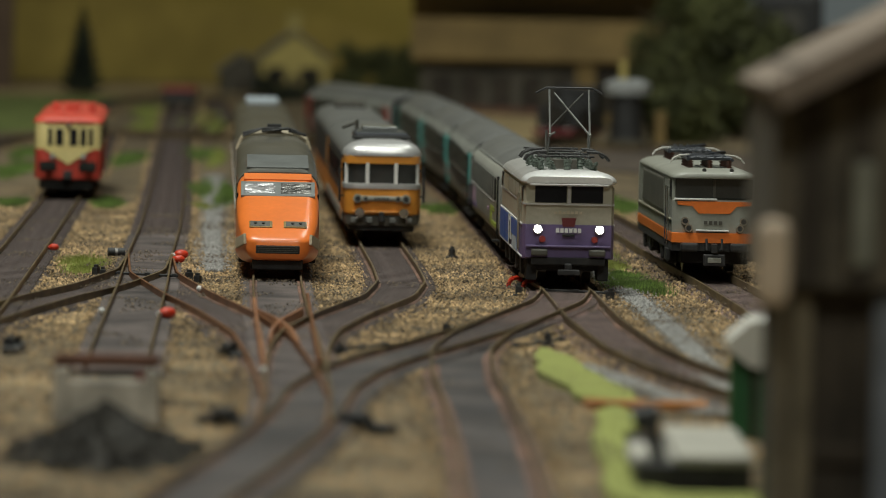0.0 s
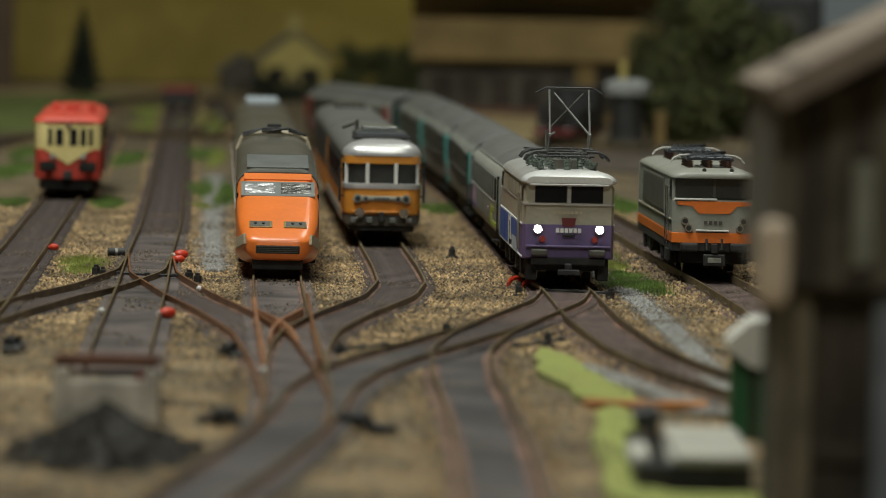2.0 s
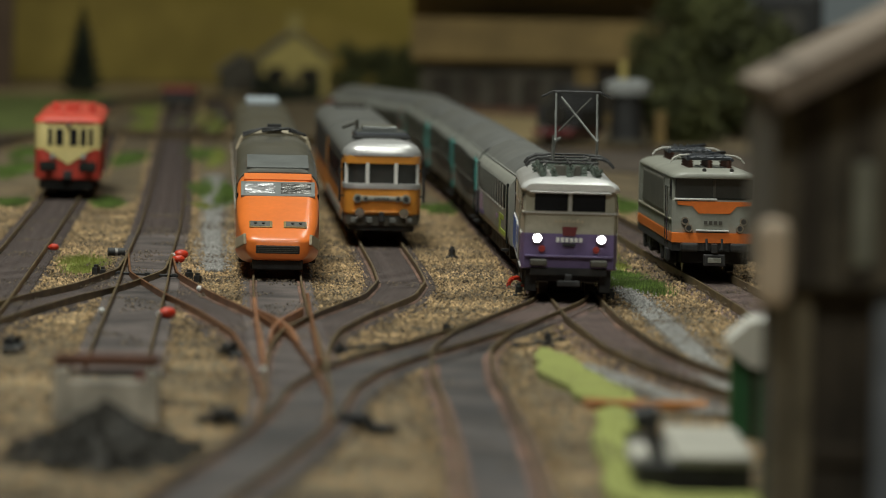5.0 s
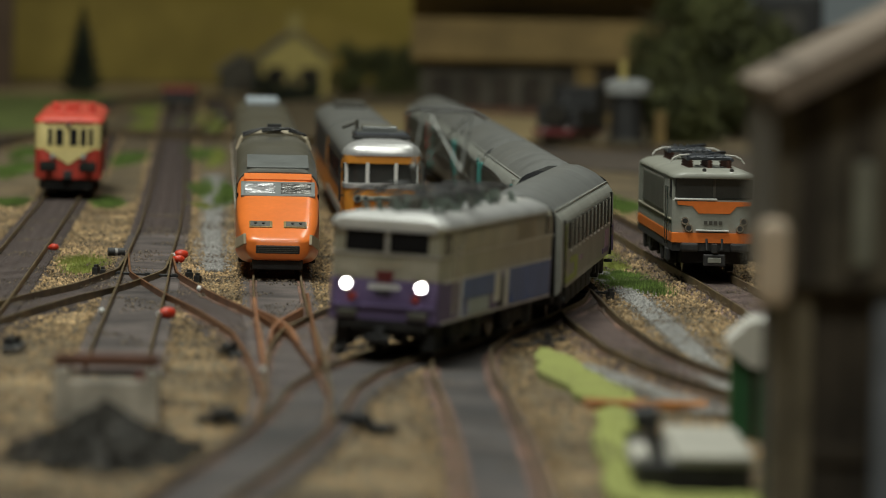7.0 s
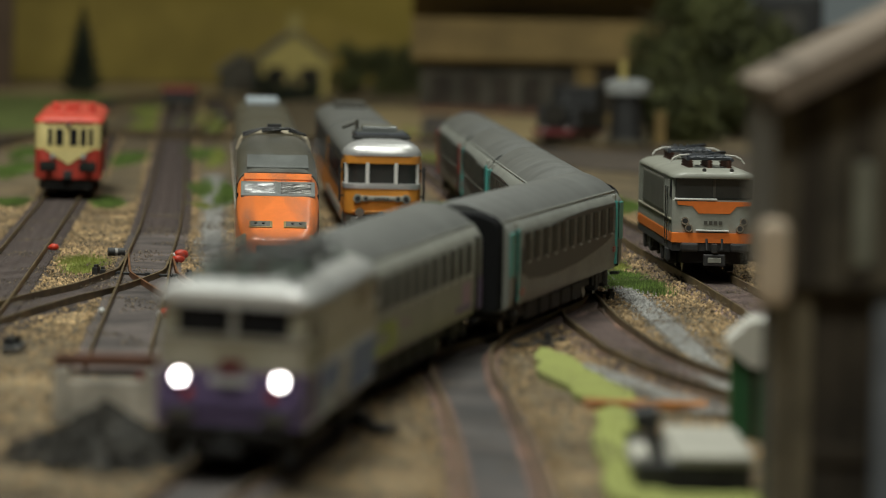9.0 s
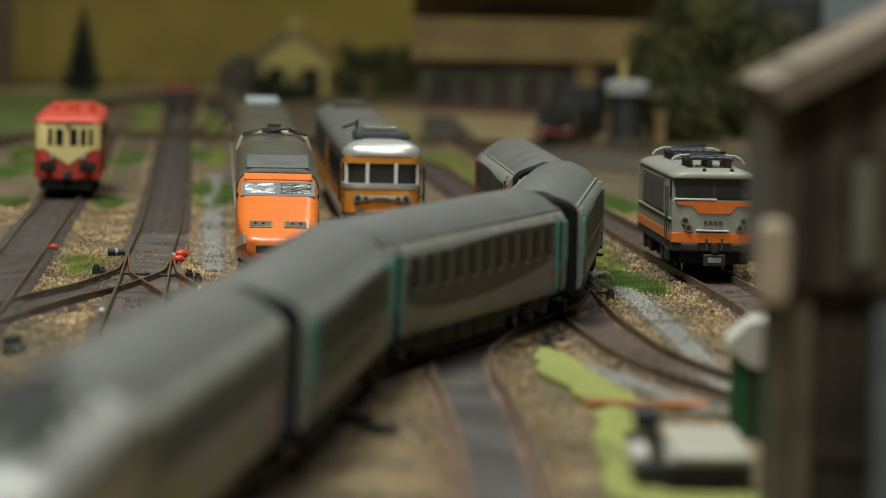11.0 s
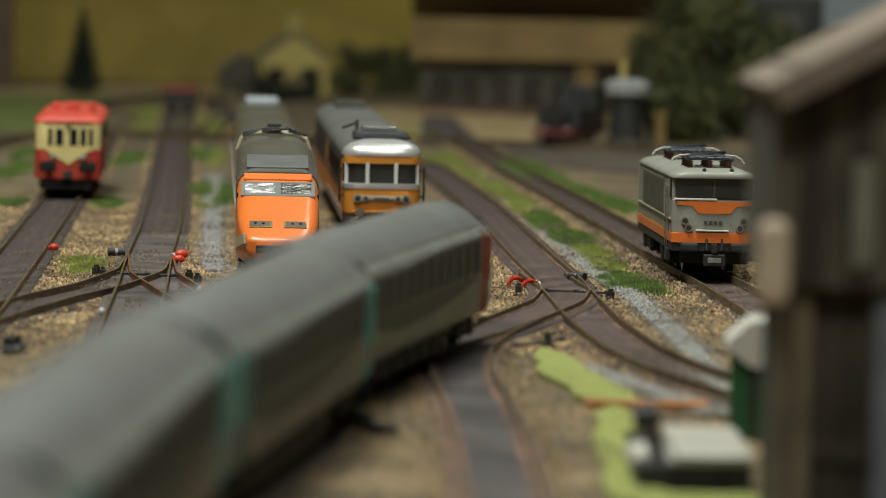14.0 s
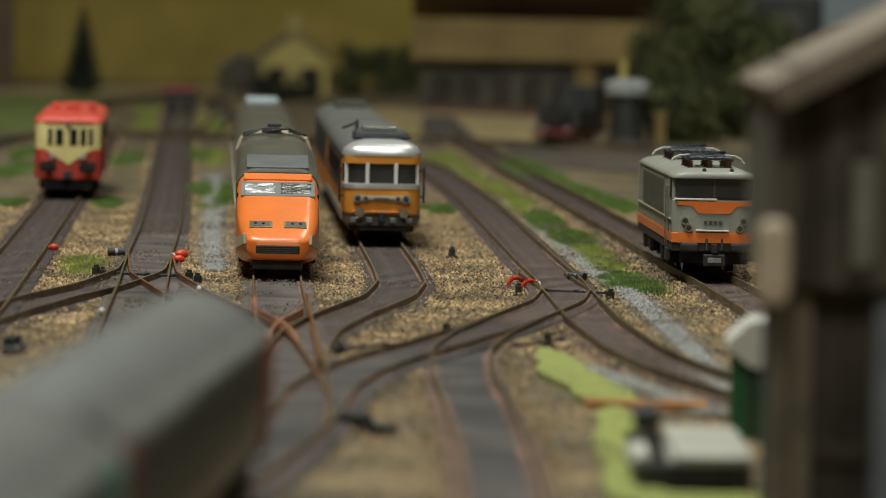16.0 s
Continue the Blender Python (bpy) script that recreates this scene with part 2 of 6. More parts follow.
def _into(b, bm, m):
    if m is not None:
        bmesh.ops.transform(b, matrix=m, verts=b.verts[:])
    if bm is None:
        return b
    me = bpy.data.meshes.new("tmp")
    b.to_mesh(me)
    b.free()
    bm.from_mesh(me)
    bpy.data.meshes.remove(me)
    return bm


def rod(a, b, r, bm=None, n=8, r2=None):
    """A round bar from a to b."""
    a, b = Vector(a), Vector(b)
    c = bmesh.new()
    bmesh.ops.create_cone(c, cap_ends=True, segments=n, radius1=r, radius2=r if r2 is None else r2, depth=(b - a).length)
    q = (b - a).to_track_quat("Z", "Y").to_matrix().to_4x4()
    return _into(c, bm, Matrix.Translation((a + b) / 2) @ q)


def ring(hw, z0, z1, rt, rb=0.0, n=6):
    """A body section: flat sides, rounded top and bottom corners; counter-clockwise from the lower left."""
    pts = []
    for cx, cz, r, a0 in ((hw - rb, z0 + rb, rb, -90), (hw - rt[0], z1 - rt[1], rt, 0), (-hw + rt[0], z1 - rt[1], rt, 90), (-hw + rb, z0 + rb, rb, 180)):
        rx, rz = r if isinstance(r, tuple) else (r, r)
        for i in range(n + 1):
            a = radians(a0 + 90 * i / n)
            pts.append((cx + rx * math.cos(a), cz + rz * math.sin(a)))
    return pts


def loft(sections, n=6, caps=True):
    """sections: (y, half width, z0, z1, (top radius across, up), bottom radius)."""
    bm = bmesh.new()
    rows = [[bm.verts.new((x, y, z)) for x, z in ring(hw, z0, z1, rt, rb, n)] for y, hw, z0, z1, rt, rb in sections]
    k = len(rows[0])
    for a, b in zip(rows, rows[1:]):
        for i in range(k):
            bm.faces.new((a[i], a[(i + 1) % k], b[(i + 1) % k], b[i]))
    if caps:
        bm.faces.new(rows[0][::-1])
        bm.faces.new(rows[-1])
    bmesh.ops.remove_doubles(bm, verts=bm.verts[:], dist=1e-6)
    bmesh.ops.recalc_face_normals(bm, faces=bm.faces[:])
    return bm


def slab(points, z0, z1):
    """A prism over a flat outline."""
    bm = bmesh.new()
    lo = [bm.verts.new((*p, z0)) for p in points]
    hi = [bm.verts.new((*p, z1)) for p in points]
    n = len(points)
    bm.faces.new(hi)
    bm.faces.new(lo[::-1])
    for i in range(n):
        bm.faces.new((lo[i], lo[(i + 1) % n], hi[(i + 1) % n], hi[i]))
    bmesh.ops.recalc_face_normals(bm, faces=bm.faces[:])
    return bm


def thing(name, at, label, category, group="", rz=0.0):
    ob = new(name)
    ob.empty_display_size = 0.01
    ob.matrix_basis = pose(*at, 0, 0, rz)
    return tagged(ob, label, category, group)


# ---------------------------------------------------------------- lines of track
def line(points, step=0.004, soft=0.012):
    """An evenly spaced, smoothed line through control points on the ground."""
    p = np.array(points, float)
    d = np.r_[0, np.cumsum(np.hypot(*np.diff(p, axis=0).T))]
    s = np.arange(0, d[-1], step)
    q = np.c_[np.interp(s, d, p[:, 0]), np.interp(s, d, p[:, 1])]
    k = max(1, int(3 * soft / step))
    w = np.exp(-0.5 * (np.arange(-k, k + 1) * step / soft) ** 2)
    w /= w.sum()
    pad = np.r_[[q[0] + (q[0] - q[1]) * i for i in range(k, 0, -1)], q, [q[-1] + (q[-1] - q[-2]) * i for i in range(1, k + 1)]]
    return np.c_[np.convolve(pad[:, 0], w, "valid"), np.convolve(pad[:, 1], w, "valid")]


def normals(q):
    t = np.gradient(q, axis=0)
    t /= np.hypot(*t.T)[:, None]
    return np.c_[-t[:, 1], t[:, 0]]


def sweep(q, offset, profile):
    """A bar of the given section (across, up) along q, moved aside by offset."""
    nn = normals(q)
    bm = bmesh.new()
    rows = [[bm.verts.new((*(c + n * (offset + u)), v)) for u, v in profile] for c, n in zip(q, nn)]
    k = len(profile)
    for a, b in zip(rows, rows[1:]):
        for i in range(k):
            bm.faces.new((a[i], a[(i + 1) % k], b[(i + 1) % k], b[i]))
    bm.faces.new(rows[0][::-1])
    bm.faces.new(rows[-1])
    bmesh.ops.recalc_face_normals(bm, faces=bm.faces[:])
    return bm


TRAIN_LINE = [(-0.2618, 3.9762), (-0.1978, 3.9336), (-0.1379, 3.8484), (-0.0894, 3.7134), (-0.0556, 3.5607), (-0.0333, 3.4503), (-0.0106, 3.3264), (0.0048, 3.0295), (0.0172, 2.7652), (0.0273, 2.4829), (0.0371, 2.2018), (0.0436, 2.0425),
              (0.0446, 1.9705), (0.0404, 1.9050), (0.0322, 1.8520), (0.0242, 1.8016), (0.0132, 1.7382), (0.0009, 1.6783), (-0.0143, 1.6088), (-0.0251, 1.5456), (-0.0316, 1.4774), (-0.0336, 1.3971), (-0.0374, 1.3250), (-0.0451, 1.2296),
              (-0.0532, 1.1461), (-0.0590, 1.0500), (-0.0655, 0.9200), (-0.0679, 0.8000), (-0.0755, 0.6000), (-0.0950, 0.3000), (-0.1500, 0.0000), (-0.2600, -0.3500), (-0.4500, -0.7000), (-0.8000, -1.1000), (-1.2000, -1.4000)]
TRACKS = {
    "main_track": TRAIN_LINE,
    "railcar_track": [(-0.2463, 3.9260), (-0.2103, 3.1999), (-0.1876, 2.6634), (-0.1698, 2.2313), (-0.1556, 1.8671), (-0.1453, 1.5800)],
    "long_siding": [(-0.2324, 4.7828), (-0.1711, 3.4444), (-0.1571, 3.1345), (-0.1383, 2.7258), (-0.1248, 2.4108), (-0.1167, 2.1829), (-0.1072, 1.9572), (-0.1010, 1.7887), (-0.0957, 1.6468), (-0.0920, 1.5486)],
    "express_track": [(-0.1743, 4.8392), (-0.1181, 3.6034), (-0.0712, 2.3267), (-0.0595, 1.9757), (-0.0534, 1.8214), (-0.0469, 1.6898), (-0.0417, 1.5640), (-0.0377, 1.4553), (-0.0362, 1.3602)],
    "diesel_track": [(-0.0809, 4.0580), (-0.0443, 2.9337), (-0.0259, 2.2956), (-0.0182, 2.1128), (-0.0149, 2.0122), (-0.0183, 1.9183), (-0.0321, 1.8130), (-0.0410, 1.7199), (-0.0424, 1.6379), (-0.0405, 1.5411)],
    "left_branch": [(-0.1167, 2.1829), (-0.1130, 2.0530), (-0.1215, 1.9517), (-0.1340, 1.8751), (-0.1455, 1.7792), (-0.1556, 1.6539)],
    "right_branch": [(-0.1167, 2.1829), (-0.1074, 2.0349), (-0.0892, 1.9095), (-0.0712, 1.8055), (-0.0560, 1.7007), (-0.0452, 1.5629), (-0.0376, 1.4352), (-0.0365, 1.3254)],
    "near_branch": [(0.0245, 1.8016), (0.0123, 1.7235), (0.0060, 1.6450), (0.0063, 1.5430), (0.0096, 1.4480), (0.0119, 1.3550), (0.0134, 1.2730), (0.0146, 1.1580), (0.0150, 1.0453)],
    "outer_branch": [(0.0382, 2.0935), (0.0452, 1.9785), (0.0502, 1.8106), (0.0586, 1.6702), (0.0688, 1.5858), (0.0829, 1.5108), (0.0963, 1.4527)],
    "outer_track": [(-0.0035, 4.0876), (0.0236, 3.6787), (0.0430, 3.2598), (0.0656, 2.8364), (0.0825, 2.4983), (0.0949, 2.2363), (0.1053, 2.0396), (0.1123, 1.8805), (0.1185, 1.6631)],
    "cross_track": [(-0.3014, 3.4482), (-0.2889, 3.7448), (-0.2341, 3.8598), (-0.1447, 3.8123), (-0.0358, 3.9392), (0.0646, 3.8700), (0.1415, 3.7888)],
    "far_loop": [(-0.2845, 4.3199), (-0.2967, 4.8836), (-0.2651, 5.2524), (-0.2129, 5.0424), (-0.1770, 4.4151), (-0.1726, 3.9080)],
}
GAUGE = 0.0165


SLEEPER = bpy.data.meshes.new("sleeper")
_b = box(-0.0130, 0.0130, -0.0014, 0.0014, -0.004, -0.0018, 0.0001)
_b.to_mesh(SLEEPER)
_b.free()
SLEEPER.materials.append(M["sleeper"])


def build_tracks():
    for name, pts in TRACKS.items():
        q = line(pts)
        track = tagged(new(name), "rusty model rails on a dark flat track bed", "railway track", kind="structure")
        dz = {"main_track": 0}.get(name, 0.0002 + 0.00015 * list(TRACKS).index(name))
        w = 0.0112 if name == "near_branch" else 0.0126
        section = [(-w - 0.0035, -0.006), (w + 0.0035, -0.006), (w, -0.0020 - dz), (-w, -0.0020 - dz)]
        red = {"outer_branch": 0, "main_track": 1.80, "outer_track": 0}.get(name, 99)
        far, near = q[q[:, 1] >= red], q[q[:, 1] < red]
        if len(far) > 3:
            part("track_bed", sweep(far, 0, section), "bedred", track, "reddish brown track bed")
        if len(near) > 3:
            part("track_bed", sweep(near, 0, section), "bedgrey" if name in ("near_branch", "main_track") else "bed", track)
        for sgn in (-1, 1):
            h = 0.00038
            smooth(part("rail", sweep(q, sgn * (GAUGE + 0.001) / 2, [(-h, -0.0032), (h, -0.0032), (h, -0.0003), (h * 0.6, -dz * 0.3), (-h * 0.6, -dz * 0.3), (-h, -0.0003)]), "railnew" if name == "right_branch" else "rail", track))
            if name in ("main_track", "near_branch", "right_branch", "outer_branch", "diesel_track", "express_track"):
                near = q[q[:, 1] < 2.3]
                fw = 0.0030 if name == "near_branch" else 0.0018
                if len(near) > 3:
                    part("rail_foot", sweep(near, sgn * (GAUGE + 0.001) / 2, [(-fw, -0.0040), (fw, -0.0040), (fw * 0.75, -0.0016 - dz), (-fw * 0.75, -0.0016 - dz)]), "railfoot", track, "rust-stained rail chairs")
        nn = normals(q)
        for i in list(range(0, len(q), 2))[:300]:
            if name != "near_branch" and q[i, 1] > 0.8 and abs(q[i, 0]) < 0.09 * q[i, 1]:
                ob = new("sleeper", SLEEPER)
                ob.parent = track
                ob.matrix_basis = pose(q[i, 0], q[i, 1], -dz, 0, 0, math.degrees(math.atan2(nn[i, 1], nn[i, 0])) + 0.8 * math.sin(i * 7.3))


def build_crossing():
    """Copper wing and check rails where the express track meets the branches."""
    o = thing("points_crossing", (0, 0, 0), "bright copper wing rails of the points crossing", "railway points")
    for n, pts in enumerate(([(-0.0643, 1.8736), (-0.0594, 1.7574), (-0.0544, 1.6471), (-0.0499, 1.5497)], [(-0.0469, 1.9077), (-0.0402, 1.7202), (-0.0346, 1.5661)],
                [(-0.0519, 1.6558), (-0.0530, 1.7158), (-0.0516, 1.7571), (-0.0490, 1.7883), (-0.0464, 1.8207)], [(-0.0616, 1.8089), (-0.0558, 1.7798), (-0.0500, 1.7399), (-0.0457, 1.6958), (-0.0430, 1.6481)])):
        q = line(pts, 0.003, 0.010)
        smooth(part("wing_rail", sweep(q, 0, [(-0.0006, -0.0040), (0.0006, -0.0040), (0.0006, -0.0002), (0.0004, 0.0003), (-0.0004, 0.0003), (-0.0006, -0.0002)]), "railnew" if n == 1 else "copper", o))


# ---------------------------------------------------------------- the place
def build_ground():
    bm = bmesh.new()
    bmesh.ops.create_grid(bm, x_segments=140, y_segments=200, size=1)
    for v in bm.verts:
        v.co = (v.co.x * 2.6, 2.2 + v.co.y * 3.8, 0)
        v.co.z = -0.0042 + 0.0006 * noise.noise((v.co.x * 40, v.co.y * 40, 0))
    part("ground", bm, "earth")
    tagged(bpy.data.objects["ground"], "brown scattered ballast and earth of a model yard", "ground", kind="structure")
    bm = box(-2.6, 2.6, -1.6, 6.0, -0.06, -0.012)
    tagged(part("baseboard", bm, "timber2"), "timber board under the model yard", "board", kind="structure")
    back = part("backdrop", box(-2.6, 2.6, 6.0, 6.03, -0.06, 0.9), "wall_yellow")
    tagged(back, "ochre painted backdrop board of rolling fields", "backdrop", kind="structure")
    # the hall round the layout
    for nm, b in (("wall_north", (-5, 5, 8, 8.2, -1, 3)), ("wall_south", (-5, 5, -3.2, -3, -1, 3)), ("wall_west", (-5.2, -5, -3, 8, -1, 3)), ("wall_east", (5, 5.2, -3, 8, -1, 3)),
                  ("floor", (-5, 5, -3, 8, -1.1, -1)), ("ceiling", (-5, 5, -3, 8, 3, 3.1))):
        tagged(part(nm, box(*b), "hall"), "plain dim wall of the exhibition hall", "hall", kind="structure")


def wheelset(parent, y, r=0.006):
    bm = bmesh.new()
    for s in (-1, 1):
        rod((s * 0.0072, y, r), (s * 0.0098, y, r), r, bm, 20)
        rod((s * 0.0066, y, r), (s * 0.0073, y, r), r * 1.12, bm, 20)
    rod((-0.008, y, r), (0.008, y, r), 0.0012, bm)
    return part("wheelset", bm, "steel", parent)


def bogie(parent, y, wb=0.03, hw=0.0125):
    """A side-framed bogie with two wheelsets round y."""
    bm = bmesh.new()
    for s in (-1, 1):
        box(s * hw - 0.0012, s * hw + 0.0012, y - wb / 2 - 0.006, y + wb / 2 + 0.006, 0.0045, 0.0085, 0.0005, bm)
        for k in (-1, 1):
            box(s * hw - 0.002, s * hw + 0.002, y + k * wb / 2 - 0.003, y + k * wb / 2 + 0.003, 0.003, 0.009, 0.0006, bm)
        for k in (-0.3, 0.3):
            rod((s * (hw + 0.0008), y + k * wb, 0.004), (s * (hw + 0.0008), y + k * wb, 0.0095), 0.0012, bm)
    box(-hw, hw, y - 0.006, y + 0.006, 0.006, 0.0095, 0.0004, bm)
    b = part("bogie", bm, "under", parent)
    for k in (-1, 1):
        wheelset(b, y + k * wb / 2)
    return b


def headlight(parent, x, y, z, r=0.0019, lit=True, tilt=0.0):
    lamp = part("headlight", rod((x, y + 0.0008, z), (x, y - 0.0010, z), r * 1.25, None, 16), "chrome", parent)
    part("lens", rod((x, y - 0.0009, z), (x, y - 0.0016, z), r, None, 16), "lamp" if lit else "lens", lamp, "lit white lens" if lit else "")
    return lamp


def shared(name, bm, material):
    """One mesh for many like pieces."""
    me = bpy.data.meshes.new(name)
    bm.to_mesh(me)
    bm.free()
    me.materials.append(M[material])
    return me


def piece(name, me, parent, m):
    ob = new(name, me)
    ob.parent = parent
    ob.matrix_basis = m
    return ob


def roof_gear(parent, y0, y1, z, hw=0.009, seed=1):
    """Insulators, bus bars and boxes on an electric loco's roof."""
    rnd = random.Random(seed)
    bm = rod((0, 0, -0.0005), (0, 0, 0.0042), 0.0005, None, 6)
    for j in range(3):
        rod((0, 0, 0.0002 + 0.0013 * j), (0, 0, 0.0010 + 0.0013 * j), 0.0013 - 0.0002 * j, bm, 8)
    ins = shared("insulator", bm, "insgreen")
    k = int((y1 - y0) / 0.0064)
    for i in range(k):
        y = y0 + (i + 0.5) * (y1 - y0) / k
        for s in (-1, -0.5, 0, 0.5, 1):
            if rnd.random() < 0.66:
                piece("insulator", ins, parent, pose(s * hw * rnd.uniform(0.85, 1), y + rnd.uniform(-0.002, 0.002), z - 0.0012 * abs(s), rnd.uniform(-25, 25), rnd.uniform(-25, 25)))
    for x in (-hw * 0.8, 0.0, hw * 0.75):
        part("bus_bar", rod((x, y0, z + 0.0045), (x, y1, z + 0.004), 0.0004, None, 6), "black", parent)
    for i in range(4):
        y = y0 + (i + 0.5) * (y1 - y0) / 4
        part("cross_bar", rod((-hw, y, z + 0.0045), (hw, y, z + 0.0045), 0.0004, None, 6), "black", parent)
        a = rnd.uniform(0.003, 0.006)
        part("roof_box", box(-a, a * 0.7, y - 0.004, y + 0.004, z - 0.0004, z + rnd.uniform(0.002, 0.004), 0.0003), "skirt", parent)


def horns(parent, y, z, hw, material="under", r=0.0006):
    for s in (-1, 1):
        bm = bmesh.new()
        pts = [(s * hw * 0.55, y, z + 0.0052), (s * hw * 0.85, y, z + 0.005), (s * hw * 1.05, y, z + 0.0038), (s * hw * 1.15, y, z + 0.002)]
        for a, b in zip(pts, pts[1:]):
            rod(a, b, r, bm, 6)
        part("pantograph_horn", bm, material, parent)


def pantograph(parent, y, z, top=0.034, aside=0.0):
    """A raised diamond of thin bars with its collector head."""
    w, r = 0.0078, 0.00042
    bars = []
    for s in (-1, 1):
        bars += [((s * w, y + 0.004, z), (s * w * 0.98, y - 0.010, z + top * 0.42), r * 0.8), ((s * w * 0.95, y - 0.010, z + top * 0.38), (s * w * 0.95, y + 0.002, z + top), r), ((s * w * 1.02, y + 0.006, z), (s * w * 1.02, y + 0.006, z + 0.013), r * 1.4)]
    bars += [((-w * 0.95, y - 0.010, z + top * 0.40), (-w * 0.7, y - 0.010, z + top * 0.44), r), ((w * 0.95, y - 0.010, z + top * 0.40), (-w * 0.7, y + 0.002, z + top * 0.93), r), ((-w * 0.8, y + 0.006, z + top * 0.5), (w * 0.7, y + 0.004, z + top * 0.93), r * 0.6),
             ((-w, y + 0.012, z + 0.001), (w, y + 0.004, z + 0.006), r)]
    for a, b, q in bars:
        part("pantograph_bar", rod((a[0] + aside, a[1], a[2]), (b[0] + aside, b[1], b[2]), q, None, 6), "pantgrey", parent)
    bm = rod((-w * 1.1, y + 0.002, z + top), (w * 1.1, y + 0.002, z + top), 0.0004, None, 6)
    rod((-w * 1.1, y - 0.003, z + top), (w * 1.1, y - 0.003, z + top), 0.0004, bm, 6)
    for s in (-1, 1):
        rod((s * w * 1.1, y, z + top), (s * w * 1.6, y, z + top - 0.002), 0.0004, bm, 6)
    bmesh.ops.translate(bm, verts=bm.verts[:], vec=(aside, 0, 0))
    part("collector_head", bm, "black", parent)


def wipers(parent, spots, y):
    bm = bmesh.new()
    for x, z in spots:
        rod((x, y, z), (x + 0.003, y, z + 0.004), 0.00025, bm, 5)
    part("wipers", bm, "black", parent)


def steps_and_rails(parent, spots, z0, z1):
    for x, y in spots:
        part("handrail", rod((x, y, z0), (x, y, z1), 0.00035, None, 6), "chrome", parent)


LOCO_L = 0.172


def build_loco():
    L, hw = LOCO_L, 0.0164
    f, b = -L / 2, L / 2
    loco = thing("electric_locomotive", (0, 0, 0), "silver and violet model electric locomotive with lit headlights on rails", "locomotive", "trains on the layout")
    rt = (0.006, 0.0045)
    secs = [(f + 0.0006, hw - 0.0009, 0.0225, 0.0385, (0.004, 0.003), 0.0), (f + 0.0022, hw, 0.0225, 0.0395, rt, 0.0), (b - 0.0022, hw, 0.0225, 0.0395, rt, 0.0), (b, hw - 0.0016, 0.0225, 0.0385, (0.004, 0.003), 0.0)]
    smooth(part("upper_body", loft(secs), "warmgrey", loco, "pale grey upper body side and cab"))
    secs = [(f, hw - 0.0008, 0.0105, 0.0225, (0.0002, 0.0002), 0.0), (f + 0.002, hw + 0.0002, 0.0100, 0.0225, (0.0002, 0.0002), 0.0), (b - 0.002, hw + 0.0002, 0.0100, 0.0225, (0.0002, 0.0002), 0.0), (b, hw - 0.0018, 0.0105, 0.0225, (0.0002, 0.0002), 0.0)]
    low = smooth(part("lower_body", loft(secs), "purple", loco, "violet lower body band"))
    # silver roof cap with a visor over the windscreens
    secs = [(f - 0.0012, hw - 0.0008, 0.0372, 0.0395, (0.003, 0.0018), 0.0006), (f + 0.002, hw + 0.0006, 0.0372, 0.0412, (0.008, 0.0035), 0.0006), (f + 0.014, hw + 0.0006, 0.0372, 0.0420, (0.012, 0.0045), 0.0006),
            (b - 0.014, hw + 0.0006, 0.0372, 0.0420, (0.012, 0.0045), 0.0006), (b, hw - 0.002, 0.0372, 0.0395, (0.003, 0.0018), 0.0006)]
    smooth(part("roof", loft(secs), "silver", loco, "bright silver curved roof"))
    # the visor's paler silver paints in the lamp highlight along the roof front
    secs = [(f - 0.0016, hw - 0.0008, 0.0376, 0.0399, (0.003, 0.0018), 0.0004), (f + 0.002, hw + 0.0009, 0.0376, 0.0416, (0.008, 0.0035), 0.0004), (f + 0.0075, hw + 0.0009, 0.0376, 0.0421, (0.010, 0.0040), 0.0004)]
    smooth(part("visor", loft(secs), "silver_highlight", loco, "silver visor over the windscreens, highlight painted in"))
    part("belt_rail", box(-hw - 0.0002, hw + 0.0002, f - 0.0004, b, 0.0296, 0.0301), "silver", loco)
    for s in (-1, 1):
        part("windscreen", box(s * 0.0066 - 0.0058, s * 0.0066 + 0.0058, f + 0.0002, f + 0.0012, 0.0304, 0.0366, 0.0004), "dark_glass", loco)
        part("cab_side_window", box(s * hw - 0.0003, s * hw + 0.0003, f + 0.005, f + 0.0125, 0.0305, 0.036, 0.0003), "dark_glass", loco)
        part("cab_door", box(s * hw - 0.0002, s * hw + 0.0002, f + 0.0165, f + 0.0225, 0.0125, 0.0362, 0.0002), "warmgrey", loco)
        steps_and_rails(loco, [(s * (hw + 0.0008), f + 0.0158), (s * (hw + 0.0008), f + 0.0234)], 0.012, 0.033)
        # grille louvres
        bm = bmesh.new()
        for i in range(10):
            box(s * hw - 0.0004, s * hw + 0.0004, b - 0.062, b - 0.03, 0.0305 + i * 0.0006, 0.0308 + i * 0.0006, 0, bm)
        part("side_grille", bm, "beige", loco, "pale louvred ventilation grille")
        part("white_stripe", box(s * (hw + 0.0004) - 0.0002, s * (hw + 0.0004) + 0.0002, f + 0.004, b - 0.004, 0.0222, 0.0227), "white", loco)
        part("white_stripe", box(s * (hw + 0.0004) - 0.0002, s * (hw + 0.0004) + 0.0002, f + 0.004, b - 0.004, 0.0104, 0.0109), "white", loco)
        part("cab_side_window", box(s * hw - 0.0003, s * hw + 0.0003, b - 0.0135, b - 0.006, 0.0305, 0.036, 0.0003), "dark_glass", loco)
        for k in range(3):
            part("side_panel", box(s * hw - 0.0003, s * hw + 0.0003, f + 0.032 + k * 0.026, f + 0.056 + k * 0.026, 0.0308, 0.0362, 0.0003), "warmgrey", loco)
